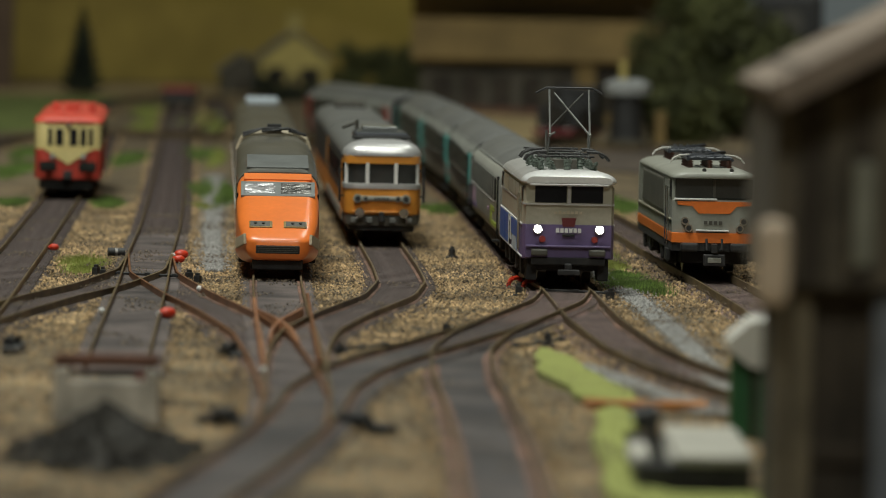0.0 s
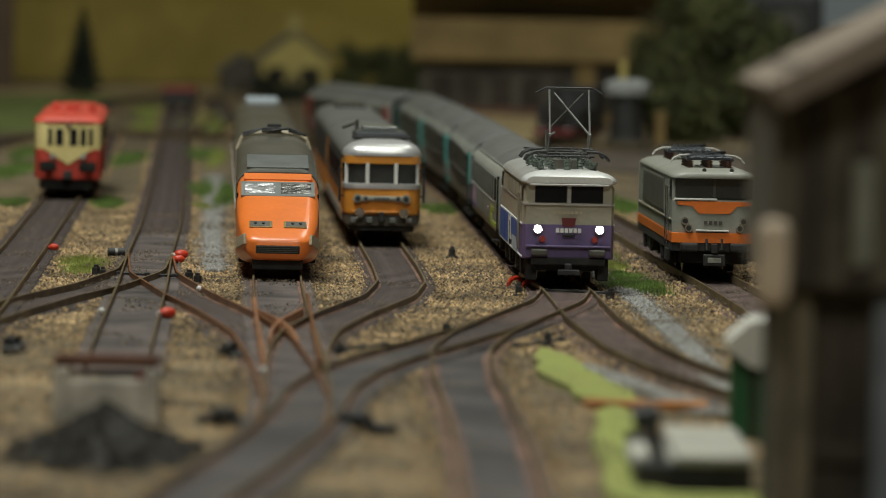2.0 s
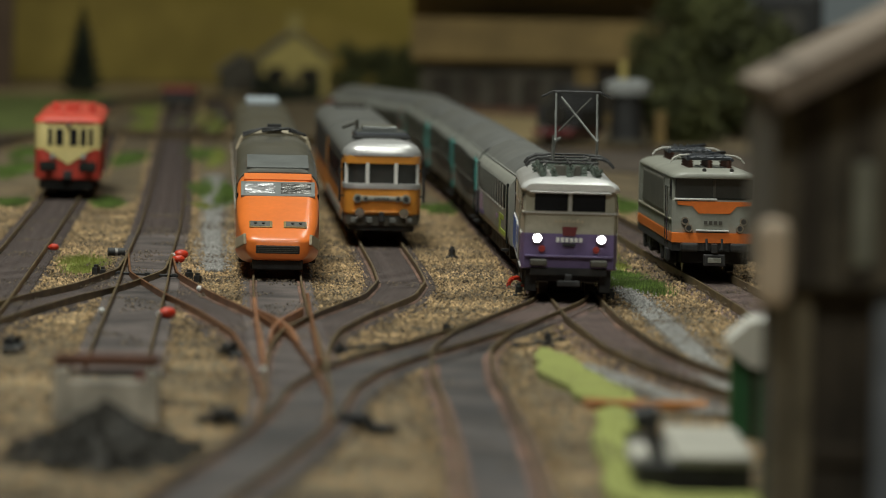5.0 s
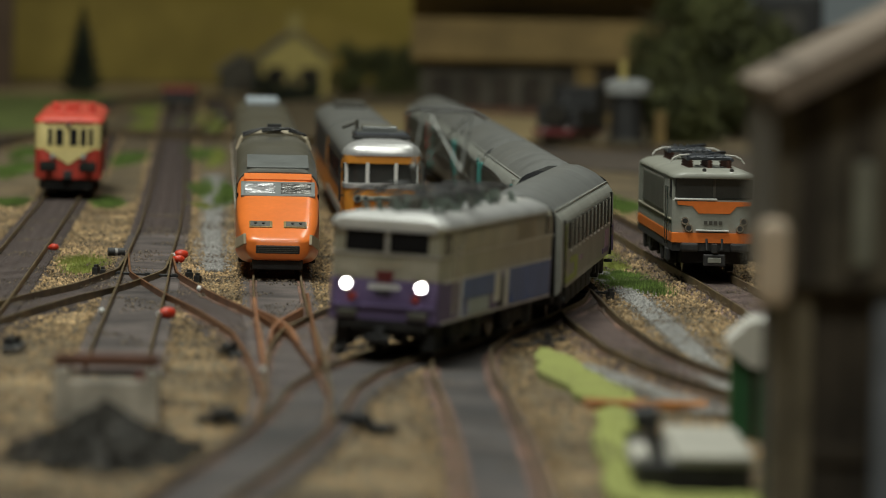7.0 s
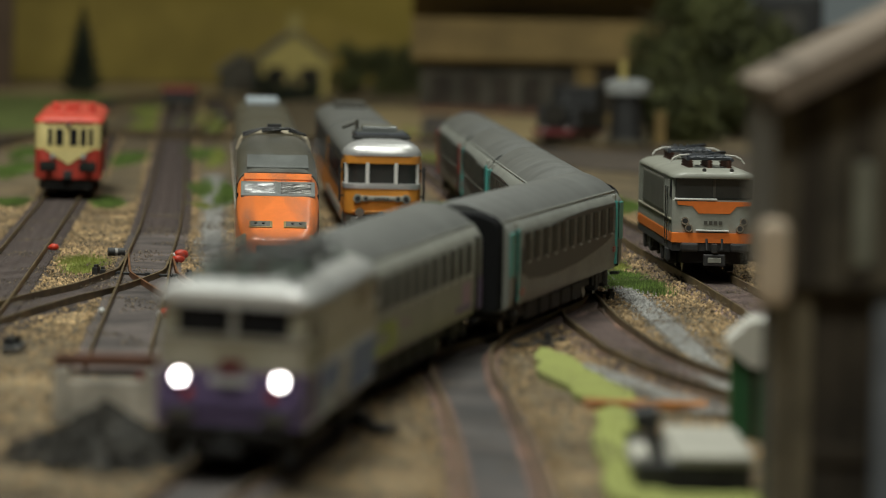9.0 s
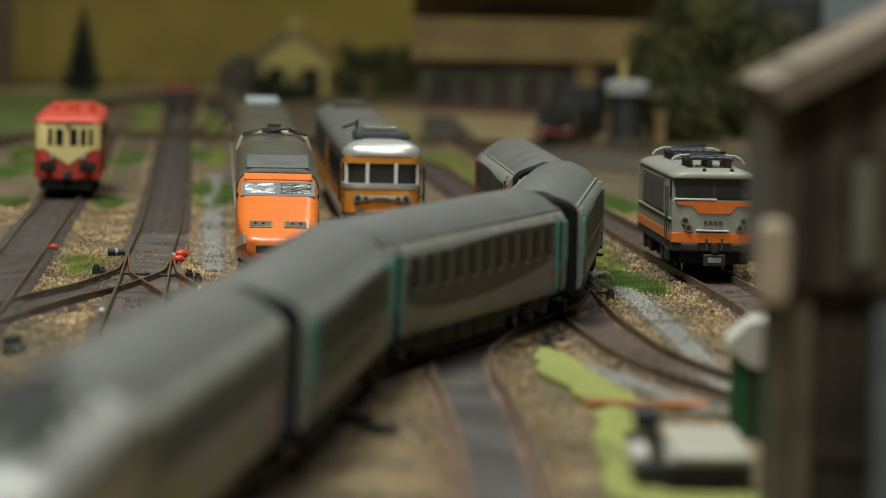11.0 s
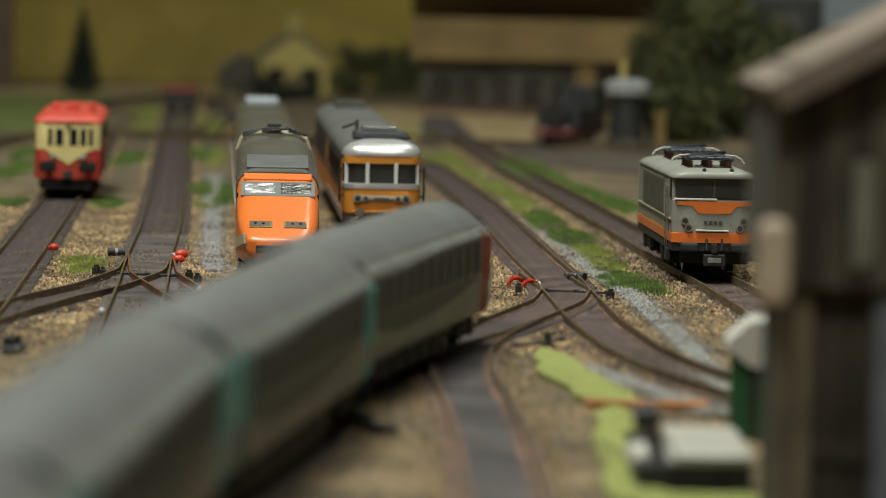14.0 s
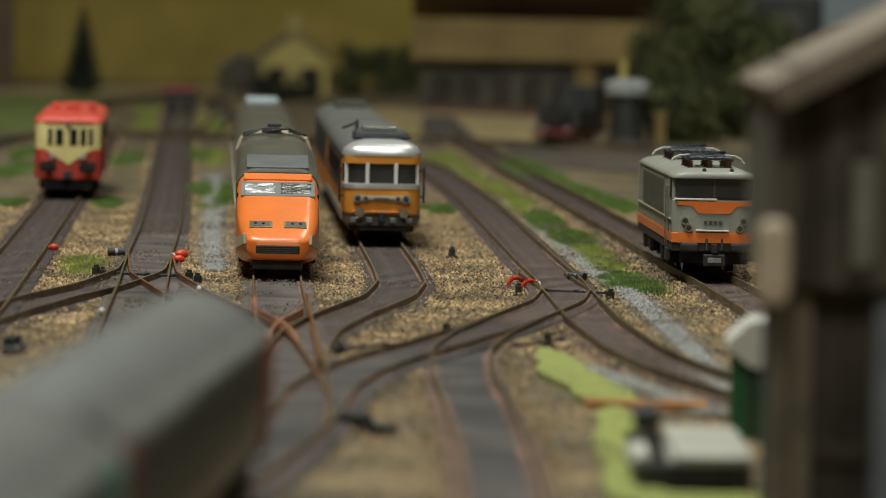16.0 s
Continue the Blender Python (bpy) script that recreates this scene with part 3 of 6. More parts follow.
        part("white_edge", box(s * (hw + 0.0004) - 0.0002, s * (hw + 0.0004) + 0.0002, f + 0.030, f + 0.0312, 0.0109, 0.0222), "white", loco)
        for y0, y1, z0, z1, mm in ((0.0312, 0.034, 0.0110, 0.0221, "blue"), (0.034, 0.052, 0.0160, 0.0219, "blue"), (0.040, 0.070, 0.0112, 0.0158, "paleblue"), (0.052, 0.078, 0.0160, 0.0219, "blue"),
                                   (0.078, 0.087, 0.0132, 0.0221, "white"), (0.087, 0.093, 0.0112, 0.0200, "black"), (0.094, 0.100, 0.0112, 0.0220, "white"), (0.101, 0.128, 0.0150, 0.0220, "blue"), (0.104, 0.128, 0.0112, 0.0150, "blue"), (0.129, 0.166, 0.0112, 0.0220, "blue")):
            part("side_graphic", box(s * (hw + 0.0005) - 0.0002, s * (hw + 0.0005) + 0.0002, f + y0, f + y1, z0, z1), mm, loco)
    part("windscreen_pillar", box(-0.0005, 0.0005, f - 0.0002, f + 0.0004, 0.0302, 0.0368), "silver", loco)
    part("visor_lip", box(-hw + 0.002, hw - 0.002, f - 0.0016, f + 0.0008, 0.0366, 0.0374, 0.0003), "silver", loco)
    # front: lamps, shield, plate
    for s in (-1, 1):
        headlight(loco, s * 0.0112, f - 0.0004, 0.0208, 0.0014)
        part("marker_lamp", rod((s * 0.0095, f, 0.0172), (s * 0.0095, f - 0.0008, 0.0172), 0.0012, None, 12), "dullred", loco)
        part("jumper_box", box(s * 0.0105 - 0.003, s * 0.0105 + 0.003, f - 0.0022, f, 0.0112, 0.0136, 0.0006), "tgv_grey", loco)
    part("front_shield", slab([(-0.0022, 0.0), (0.0020, 0.0), (0.0028, 0.0032), (-0.0026, 0.0032)], 0, 0.0005), M["maroon"], loco, "small dark red shield").matrix_basis = pose(0, f - 0.0001, 0.0218, 90, 0, 0)
    for i in range(6):
        part("number_bar", box(-0.0046 + i * 0.0016, -0.0034 + i * 0.0016, f - 0.0008, f - 0.0002, 0.0196, 0.0212), "white", loco)
    part("lamp_iron", box(-0.0022, 0.0022, f - 0.0012, f, 0.0182, 0.0192, 0.0002), "black", loco)
    for i in range(7):
        part("lettering_bar", box(-0.0052 + i * 0.0015, -0.0042 + i * 0.0015, f + 0.0001, f + 0.0007, 0.0264, 0.0272 + 0.0004 * (i % 2)), "beige", loco)
    part("cab_step", box(-hw + 0.001, hw - 0.001, f - 0.0015, f + 0.001, 0.0142, 0.0150, 0.0003), "purple", loco)
    part("buffer_beam", box(-hw + 0.003, hw - 0.003, f - 0.0005, f + 0.004, 0.0078, 0.0106, 0.0004), "under", loco)
    part("coupling_hook", box(-0.0012, 0.0012, f - 0.006, f, 0.0055, 0.0085, 0.0004), "black", loco)
    part("coupling_loop", box(-0.004, 0.004, f - 0.0075, f - 0.006, 0.0045, 0.0065, 0.0004), "black", loco)
    part("underframe", box(-0.012, 0.012, f + 0.006, b - 0.006, 0.0055, 0.0105, 0.0006), "under", loco)
    for y in (f + 0.046, b - 0.046):
        bogie(loco, y, 0.034, 0.0138)
    for s in (-1, 1):
        for y in (f + 0.004, f + 0.012):
            part("rail_guard", box(s * 0.013 - 0.002, s * 0.013 + 0.002, y, y + 0.003, 0.002, 0.0102, 0.0004), "under", loco)
    roof_gear(loco, f + 0.010, b - 0.03, 0.0420, 0.0105, 4)
    for y in (f + 0.018, f + 0.024, f + 0.05, f + 0.058):
        horns(loco, y, 0.0432, 0.0135, "black", 0.0005)
    pantograph(loco, f + 0.060, 0.0420, 0.0290, 0.0028)
    return loco


COACH_L = 0.289


def hull(sections):
    """A skin over like-numbered outlines (x, z) set along y."""
    bm = bmesh.new()
    rows = [[bm.verts.new((x, y, z)) for x, z in pts] for y, pts in sections]
    k = len(rows[0])
    for p, q in zip(rows, rows[1:]):
        for i in range(k):
            bm.faces.new((p[i], p[(i + 1) % k], q[(i + 1) % k], q[i]))
    bm.faces.new(rows[0][::-1])
    bm.faces.new(rows[-1])
    bmesh.ops.recalc_face_normals(bm, faces=bm.faces[:])
    return bm


def mirrored(half):
    """A closed outline from its right half, bottom to top."""
    return half + [(-x, z) for x, z in reversed(half) if x > 1e-6]


def build_coach(accent, first):
    L, hw = COACH_L, 0.0162
    f, b = -L / 2, L / 2
    lab = {"turq": "grey model passenger coach with turquoise end doors", "doorred": "grey model passenger coach with dark red end doors", "coachgrey": "grey model passenger coach with violet and lime side graphics"}[accent]
    co = thing("passenger_coach", (0, 0, 0), lab, "railway coach", "trains on the layout")
    side = mirrored([(hw - 0.0030, 0.0080), (hw - 0.0006, 0.0096), (hw, 0.0125), (hw, 0.0312), (hw - 0.0005, 0.0328), (hw - 0.0015, 0.0343), (hw - 0.0029, 0.0360), (0.0, 0.0362)])
    smooth(part("body", hull([(f, side), (b, side)]), "coachlow" if first else "coachgrey", co), 50)

    def cap(inset, drop):
        return mirrored([(hw - 0.0027 - inset, 0.0358), (hw - 0.0042 - inset, 0.0374 - drop * 0.3), (hw - 0.0066 - inset, 0.0393 - drop * 0.6), (hw - 0.0100 - inset, 0.0410 - drop), (0.0030, 0.0422 - drop), (0.0, 0.0423 - drop)])

    smooth(part("roof", hull([(f - 0.0004, cap(0.0004, 0.0012)), (f + 0.004, cap(0, 0)), (b - 0.004, cap(0, 0)), (b + 0.0004, cap(0.0004, 0.0012))]), "coachroof", co, "dull grey curved roof"), 50)
    for y0, y1 in ((f - 0.0068, f + 0.001), (b - 0.001, b + 0.0068)):
        folds = []
        for i in range(9):
            hwf = 0.0142 if i % 2 else 0.0134
            folds.append((y0 + (y1 - y0) * i / 8, hwf, 0.0085, 0.0392 if i % 2 else 0.0384, (0.0100, 0.0055), 0.001))
        smooth(part("gangway", loft(folds, 6), "rubber", co, "black rubber bellows"))
    n = 11
    pitch = (L - 0.054) / n
    for s in (-1, 1):
        X = s * hw
        if not first:
            top = [(-0.118, 0.0262), (-0.104, 0.0288), (-0.077, 0.0306), (-0.038, 0.0319), (0.0, 0.0326), (0.044, 0.0329), (0.122, 0.0326)]
            low = [(0.122, 0.0218), (0.099, 0.0196), (0.066, 0.0177), (0.022, 0.0160), (-0.022, 0.0153), (-0.066, 0.0153), (-0.099, 0.0166), (-0.117, 0.0190)]
            part("window_sweep", slab(low + top, -0.0002, 0.0002), "coachswoosh", co, "dark grey sweep round the windows").matrix_basis = pose(X + s * 0.0001, 0, 0, 90, 0, 90)
        for i in range(n):
            y = f + 0.027 + (i + 0.5) * pitch
            part("window", box(X + s * 0.0003 - 0.0003, X + s * 0.0003 + 0.0003, y - 0.0050, y + 0.0050, 0.0224, 0.0314, 0.0002), "coach_glass", co)
            part("window_sill", box(X + s * 0.0006 - 0.0003, X + s * 0.0006 + 0.0003, y + 0.0026, y + 0.0054, 0.0216, 0.0222), "white" if first else "coachlow", co)
            # pillar ridges, paler than the sweep to paint in their bright reflection
            part("window_pillar", box(X + s * 0.0004 - 0.0003, X + s * 0.0004 + 0.0003, y + 0.0082, y + 0.0098, 0.0228, 0.0312, 0.0002), "coachlow" if first else "coachpillar_sheen", co)
        for end, sg in ((f, 1), (b, -1)):
            def span(u, v):
                return (end + sg * u, end + sg * v) if sg > 0 else (end + sg * v, end + sg * u)
            if not first:
                y0, y1 = span(0.0002, 0.0112)
                part("end_panel", box(X - 0.0005, X + 0.0004, y0, y1, 0.0188, 0.0322, 0.0003), accent, co)
                y0, y1 = span(0.0166, 0.0196)
                part("end_post", box(X - 0.0005, X + 0.0006, y0, y1, 0.0105, 0.0330, 0.0003), accent, co)
                part("post_cap", box(X - s * 0.0010 - 0.0007, X - s * 0.0010 + 0.0007, y0, y1, 0.0330, 0.0352, 0.0003), "coachlow", co)
            y0, y1 = span(0.0114, 0.0164)
            d = part("door", box(X - 0.0005, X + 0.0003, y0, y1, 0.0095, 0.0326, 0.0002), "coachband", co, "dark recessed door")
            part("door_handle", rod((X + s * 0.0005, (y0 + y1) / 2, 0.0165), (X + s * 0.0005, (y0 + y1) / 2, 0.0195), 0.0003, None, 6), "steel", d)
            part("door_step", box(X - 0.0022, X + 0.0008, y0, y1, 0.0066, 0.0076, 0.0002), "under", co)
        part("gutter", box(X - s * 0.0028 - 0.0004, X - s * 0.0028 + 0.0004, f + 0.001, b - 0.001, 0.0356, 0.0362), "coachgrey", co)
        if first:
            part("side_graphic", box(X - 0.0003, X + 0.0003, b - 0.064, b - 0.030, 0.0118, 0.0136), "purple", co, "violet side panel")
            part("side_graphic", box(X - 0.0003, X + 0.0003, b - 0.050, b - 0.030, 0.0136, 0.0200), "mauve", co, "mauve side panel")
            part("side_graphic", box(X - 0.0004, X + 0.0004, b - 0.0070, b - 0.0005, 0.0105, 0.0200), "purple", co)
            part("side_graphic", box(X - 0.0003, X + 0.0003, f + 0.018, f + 0.078, 0.0115, 0.0133), "limepaint", co, "lime side panel")
            part("side_graphic", box(X - 0.0003, X + 0.0003, f + 0.068, f + 0.080, 0.0133, 0.0172), "limepaint", co)
            part("side_graphic", box(X - 0.0003, X + 0.0003, f + 0.046, f + 0.078, 0.0172, 0.0190), "limepaint", co)
            part("side_graphic", box(X - 0.0003, X + 0.0003, f + 0.0175, f + 0.0215, 0.0115, 0.0310), "limepaint", co)
            part("side_graphic", box(X - 0.0003, X + 0.0003, f + 0.096, f + 0.108, 0.0160, 0.0175), "mauve", co)
        else:
            part("class_panel", box(X - 0.0003, X + 0.0004, f + 0.023, f + 0.033, 0.0120, 0.0142), "dullred", co, "small dull red panel")
            part("class_panel", box(X - 0.0003, X + 0.0004, b - 0.026, b - 0.020, 0.0150, 0.0170), "dullred", co)
    part("underframe", box(-0.0125, 0.0125, f + 0.01, b - 0.01, 0.0050, 0.0082, 0.0006), "under", co)
    rnd = random.Random(5)
    for i in range(5):
        y = f + 0.075 + i * 0.027
        w = rnd.uniform(0.0098, 0.0122)
        part("equipment_box", box(-0.0138, 0.0138, y - w, y + w, 0.0025, 0.0080, 0.0006), "under", co)
    for y in (f + 0.042, b - 0.042):
        bogie(co, y, 0.028, 0.0125)
    return co


def plate(x0, x1, y, z, length, thick, tilt, bevel=0.0003):
    """A flat panel lying on a slope: tilt is its rise in degrees going back."""
    return box(x0, x1, -length / 2, length / 2, -thick / 2, thick / 2, bevel, None, pose(0, y, z, tilt, 0, 0))


def build_express():
    """Orange high-speed power car and its trailing coaches."""
    x, y = -0.0611, 2.0254
    rz = 2.3
    back = pose(x, y, 0, 0, 0, rz)
    car = thing("high_speed_power_car", (x, y, 0), "orange and grey high-speed model power car with wedge nose", "train", "trains on the layout", rz)
    prof = ((0.0000, 0.0084, 0.0062, 0.0126, 0.0030, 0.0010, 0.0028), (0.0010, 0.0110, 0.0056, 0.0136, 0.0036, 0.0016, 0.0034), (0.0030, 0.0120, 0.0052, 0.0147, 0.0042, 0.0022, 0.0048), (0.0070, 0.0133, 0.0050, 0.0165, 0.0046, 0.0028, 0.0056),
            (0.0120, 0.0142, 0.0046, 0.0187, 0.0050, 0.0034, 0.0056), (0.018, 0.0149, 0.0035, 0.0212, 0.0050, 0.0038, 0.0052), (0.026, 0.0153, 0.0035, 0.0243, 0.0050, 0.0040, 0.0042), (0.034, 0.0156, 0.0035, 0.0273, 0.0050, 0.0040, 0.0040), (0.048, 0.0154, 0.0035, 0.0330, 0.0050, 0.0050, 0.0036),
            (0.055, 0.0153, 0.0035, 0.0357, 0.0060, 0.0060, 0.0030), (0.062, 0.0153, 0.0035, 0.0372, 0.0070, 0.0070, 0.0030), (0.090, 0.0153, 0.0035, 0.0412, 0.0090, 0.0080, 0.0015), (0.13, 0.0153, 0.0035, 0.0432, 0.010, 0.008, 0.0015), (0.254, 0.0153, 0.0035, 0.0440, 0.010, 0.008, 0.0015))
    secs = [(a, hw, z0, z1, (rx, ry), rb) for a, hw, z0, z1, rx, ry, rb in prof]
    smooth(part("body", loft(secs, 8), "orange", car, "glossy orange wedge body"), 60)
    g = [(a, hw + 0.0003, z1 - (0.004 if a < 0.06 else 0.010), z1 + 0.0005, rt, 0.0) for a, hw, z0, z1, rt, rb in secs if a >= 0.055]
    smooth(part("roof", loft(g, 8), "tgv_grey", car, "dark grey sloping roof"), 60)
    # windscreen: grey surround, two panes with reflections painted on, bright left and dim right
    w = part("windscreen_surround", plate(-0.0140, 0.0140, 0.0412, 0.0300, 0.0128, 0.0010, 22.5), "glassgrey", car, "grey windscreen surround")
    for s in (-1, 1):
        part("windscreen_pane", plate(s * 0.0068 - 0.0058, s * 0.0068 + 0.0058, 0.0412, 0.0303, 0.0092, 0.0008, 22.5), "painted_glare" if s < 0 else "painted_glare_dim", w, "pane with reflections painted in")
        part("corner_window", box(s * 0.0152 - 0.0003, s * 0.0152 + 0.0003, 0.040, 0.050, 0.0255, 0.0285, 0.0002), "dark_glass", car)
        strip = part("headlight_strip", plate(s * 0.0064 - 0.0043, s * 0.0064 + 0.0043, 0.0104, 0.0182, 0.0050, 0.0006, 24, 0.0003), "lampbed", car, "olive headlight recess")
        part("headlight_recess", plate(s * 0.0066 - 0.0037, s * 0.0066 + 0.0037, 0.0104, 0.0183, 0.0040, 0.0007, 24, 0.0002), "skirt", strip)
        for k in (0.0055, 0.0084):
            part("headlight", rod((s * k, 0.0104, 0.0182), (s * k, 0.0101, 0.0190), 0.0006, None, 12), "black", strip)
        part("flank_patch", box(-0.0006, 0.0005, -0.0056, 0.0090, -0.0012, 0.0026, 0.0002, None, pose(s * 0.0133, 0.0076, 0.0115, -10, 0, -s * 12)), "beige", car, "beige flank patch")
        for a in (0.075, 0.20):
            part("side_grille", box(s * 0.0153 - 0.0003, s * 0.0153 + 0.0003, a, a + 0.03, 0.02, 0.03, 0.0002), "tgv_grey", car)
    part("brow_band", plate(-0.0128, 0.0128, 0.0512, 0.0344, 0.0056, 0.0008, 21), "orange", car)
    gr = part("front_grille", box(-0.0082, 0.0082, -0.0002, 0.003, 0.0078, 0.0110, 0.0005), "black", car, "black front grille")
    for i in range(4):
        part("grille_bar", box(-0.0074, 0.0074, -0.0005, -0.0001, 0.0083 + i * 0.0007, 0.0085 + i * 0.0007), "tgv_grey", gr)
    part("valance", box(-0.0095, 0.0095, 0.0035, 0.018, 0.0016, 0.0064, 0.0015), "black", car)
    # upper roof panel with a bright reflection painted on it, hoop and folded pantograph
    p = part("roof_panel", plate(-0.0118, 0.0118, 0.074, 0.0396, 0.027, 0.0006, 8.2), "glassgrey", car, "shiny grey roof panel")
    part("panel_glare", plate(-0.0062, 0.0062, 0.077, 0.0400, 0.012, 0.0005, 8.2), "painted_glare", p, "bright reflection painted on the panel")
    bm = bmesh.new()
    pts = [(-0.0150, 0.0385), (-0.0135, 0.0432), (-0.010, 0.0452), (0, 0.0462), (0.010, 0.0452), (0.0135, 0.0432), (0.0150, 0.0385)]
    for a, b in zip(pts, pts[1:]):
        rod((a[0], 0.252, a[1]), (b[0], 0.252, b[1]), 0.0009, bm, 8)
    part("end_hoop", bm, "beige", car, "beige roof end hoop")
    bm = bmesh.new()
    for a, b in (((-0.013, 0.0455), (-0.005, 0.0475)), ((-0.005, 0.0475), (0.006, 0.0478)), ((0.006, 0.0478), (0.013, 0.0450))):
        rod((a[0], 0.245, a[1]), (b[0], 0.245, b[1]), 0.0006, bm, 6)
        rod((a[0], 0.238, a[1] - 0.001), (b[0], 0.245, b[1]), 0.0005, bm, 6)
    box(-0.003, 0.003, 0.246, 0.252, 0.0465, 0.0495, 0.0004, bm)
    part("folded_pantograph", bm, "black", car)
    for a in (0.05, 0.20):
        bogie(car, a, 0.034, 0.0125)
    # trailing coaches
    first = None
    for k in range(4):
        m = back @ pose(0, 0.262 + k * 0.222, 0)
        if first:
            co = copy_thing(first, m)
            if k == 3:
                part("roof_unit", box(-0.009, 0.009, 0.09, 0.165, 0.0405, 0.0432, 0.0008), "paleblue", co, "pale grey-blue roof unit")
            continue
        first = co = tagged(new("express_coach"), "orange and grey high-speed model coach behind its power car", "railway coach", "trains on the layout")
        co.matrix_basis = m
        smooth(part("body", loft([(0, 0.0153, 0.004, 0.0400, (0.009, 0.007), 0.0015), (0.216, 0.0153, 0.004, 0.0400, (0.009, 0.007), 0.0015)], 8), "orange", co), 60)
        smooth(part("roof", loft([(0.001, 0.0156, 0.0285, 0.0406, (0.010, 0.008), 0), (0.215, 0.0156, 0.0285, 0.0406, (0.010, 0.008), 0)], 8), "tgv_grey", co), 60)
        for s in (-1, 1):
            part("window_band", box(s * 0.0153 - 0.0002, s * 0.0153 + 0.0002, 0.004, 0.212, 0.0195, 0.0290), "coachband", co)
            part("side_stripe", box(s * 0.0155 - 0.0002, s * 0.0155 + 0.0002, 0.0, 0.216, 0.0135, 0.0165), "white", co)
        part("gangway", box(-0.010, 0.010, -0.008, 0.001, 0.008, 0.037, 0.001), "black", co)
        bogie(co, 0.02, 0.03, 0.0125)
        bogie(co, 0.196, 0.03, 0.0125)


def build_diesel():
    """Orange two-car diesel set with a wrap-round windscreen."""
    x, y = -0.0262, 2.3056
    L, hw, rz = 0.33, 0.0163, 2.4
    car = thing("diesel_railcar", (x, y, 0), "orange model railcar with silver windscreen frame and grey roof", "railcar", "trains on the layout", rz)

    def nose(z0, z1, grow=0.0, rt=(0.0005, 0.0005), end=L, rb=0):
        return [(0.0 - grow, hw - 0.0050 + grow, z0, z1, rt, rb), (0.0012 - grow, hw - 0.0022 + grow, z0, z1, rt, rb), (0.0040, hw - 0.0005 + grow, z0, z1, rt, rb), (0.009, hw + grow, z0, z1, rt, rb), (end, hw + grow, z0, z1, rt, rb)]

    smooth(part("lower_body", loft(nose(0.0112, 0.0230, rb=0.0012)), "orange2", car, "orange lower body"))
    smooth(part("buffer_beam", loft(nose(0.0068, 0.0113, -0.0004, end=0.022, rb=0.0008)), "tgv_grey", car, "dark grey buffer beam"))
    part("sole_bar", box(-hw + 0.0004, hw - 0.0004, 0.022, L, 0.0070, 0.0113, 0.0006), "skirt", car)
    for dx in (-0.0118, -0.0052, 0.0048, 0.0116):
        part("beam_fitting", box(dx - 0.0012, dx + 0.0012, -0.0016, 0.0008, 0.0080, 0.0102, 0.0003), "pantgrey", car)
    smooth(part("waist_band", loft(nose(0.0222, 0.0245, 0.0003, end=0.02)), "silver", car, "silver band under the windows"))
    smooth(part("window_zone", loft(nose(0.0245, 0.0330, -0.0008)), "cab_glass", car, "dark wrap-round windscreen"))
    smooth(part("upper_band", loft(nose(0.0328, 0.0362, 0.0001)), "orange2", car, "orange band over the windows"))
    for px in (-0.0150, -0.0062, 0.0058, 0.0148):
        yy = 0.0002 if abs(px) < 0.01 else 0.0036
        part("window_pillar", box(px - 0.0008, px + 0.0008, yy - 0.0004, yy + 0.0010, 0.0240, 0.0332, 0.0003), "white", car, "white windscreen pillar")
    sec = [(-0.0004, hw - 0.0050, 0.0360, 0.0385, (0.004, 0.0022), 0), (0.0014, hw - 0.0018, 0.0360, 0.0402, (0.006, 0.0036), 0), (0.006, hw + 0.0002, 0.0360, 0.0418, (0.009, 0.005), 0), (0.016, hw + 0.0004, 0.0360, 0.0428, (0.012, 0.006), 0)]
    smooth(part("roof_front", loft(sec), "silver", car, "silver rounded roof front"), 60)
    sec = [(0.016, hw + 0.0005, 0.0355, 0.0432, (0.013, 0.0065), 0), (L, hw + 0.0005, 0.0355, 0.0432, (0.013, 0.0065), 0)]
    smooth(part("roof", loft(sec), "coachroof", car, "grey weathered roof"), 60)
    r = part("radiator", box(-0.0115, 0.0115, 0.020, 0.062, 0.0425, 0.0452, 0.0006), "blacksteel", car, "dark roof radiator cowl")
    part("cowl_lip", box(-0.0125, 0.0125, 0.0165, 0.0215, 0.0428, 0.0442, 0.0005), "black", r)
    for i in range(6):
        part("radiator_slat", box(-0.010, 0.010, 0.026 + i * 0.006, 0.028 + i * 0.006, 0.0451, 0.0458), "glassgrey", r)
    part("radiator_cap", box(-0.008, 0.007, 0.030, 0.055, 0.0456, 0.0478, 0.0006), "glassgrey", r)
    bm = rod((-0.0095, 0.063, 0.043), (-0.0095, 0.063, 0.0495), 0.0008, None, 8)
    rod((-0.0095, 0.063, 0.0485), (-0.0155, 0.067, 0.046), 0.0006, bm, 8)
    part("exhaust_pipe", bm, "skirt", car)
    bar = part("lamp_bar", box(-0.0102, 0.0102, -0.0013, 0.001, 0.0170, 0.0192, 0.0008), "concrete_grey", car, "grey lamp bar")
    for s in (-1, 1):
        for k, rr in ((0.0102, 0.0019), (0.0068, 0.0013)):
            lamp = part("headlight", rod((s * k, 0.001, 0.0181), (s * k, -0.0022, 0.0181), rr, None, 16), "concrete_grey", bar)
            part("lens", rod((s * k, -0.0020, 0.0181), (s * k, -0.0026, 0.0181), rr * 0.6, None, 12), "black", lamp)
        pad = part("buffer", rod((s * 0.0093, 0.001, 0.0122), (s * 0.0093, -0.003, 0.0122), 0.0012, None, 10), "steel", car)
        part("buffer_head", rod((s * 0.0093, -0.0028, 0.0122), (s * 0.0093, -0.0036, 0.0122), 0.0020, None, 14), "chrome", pad, "bright round buffer head")
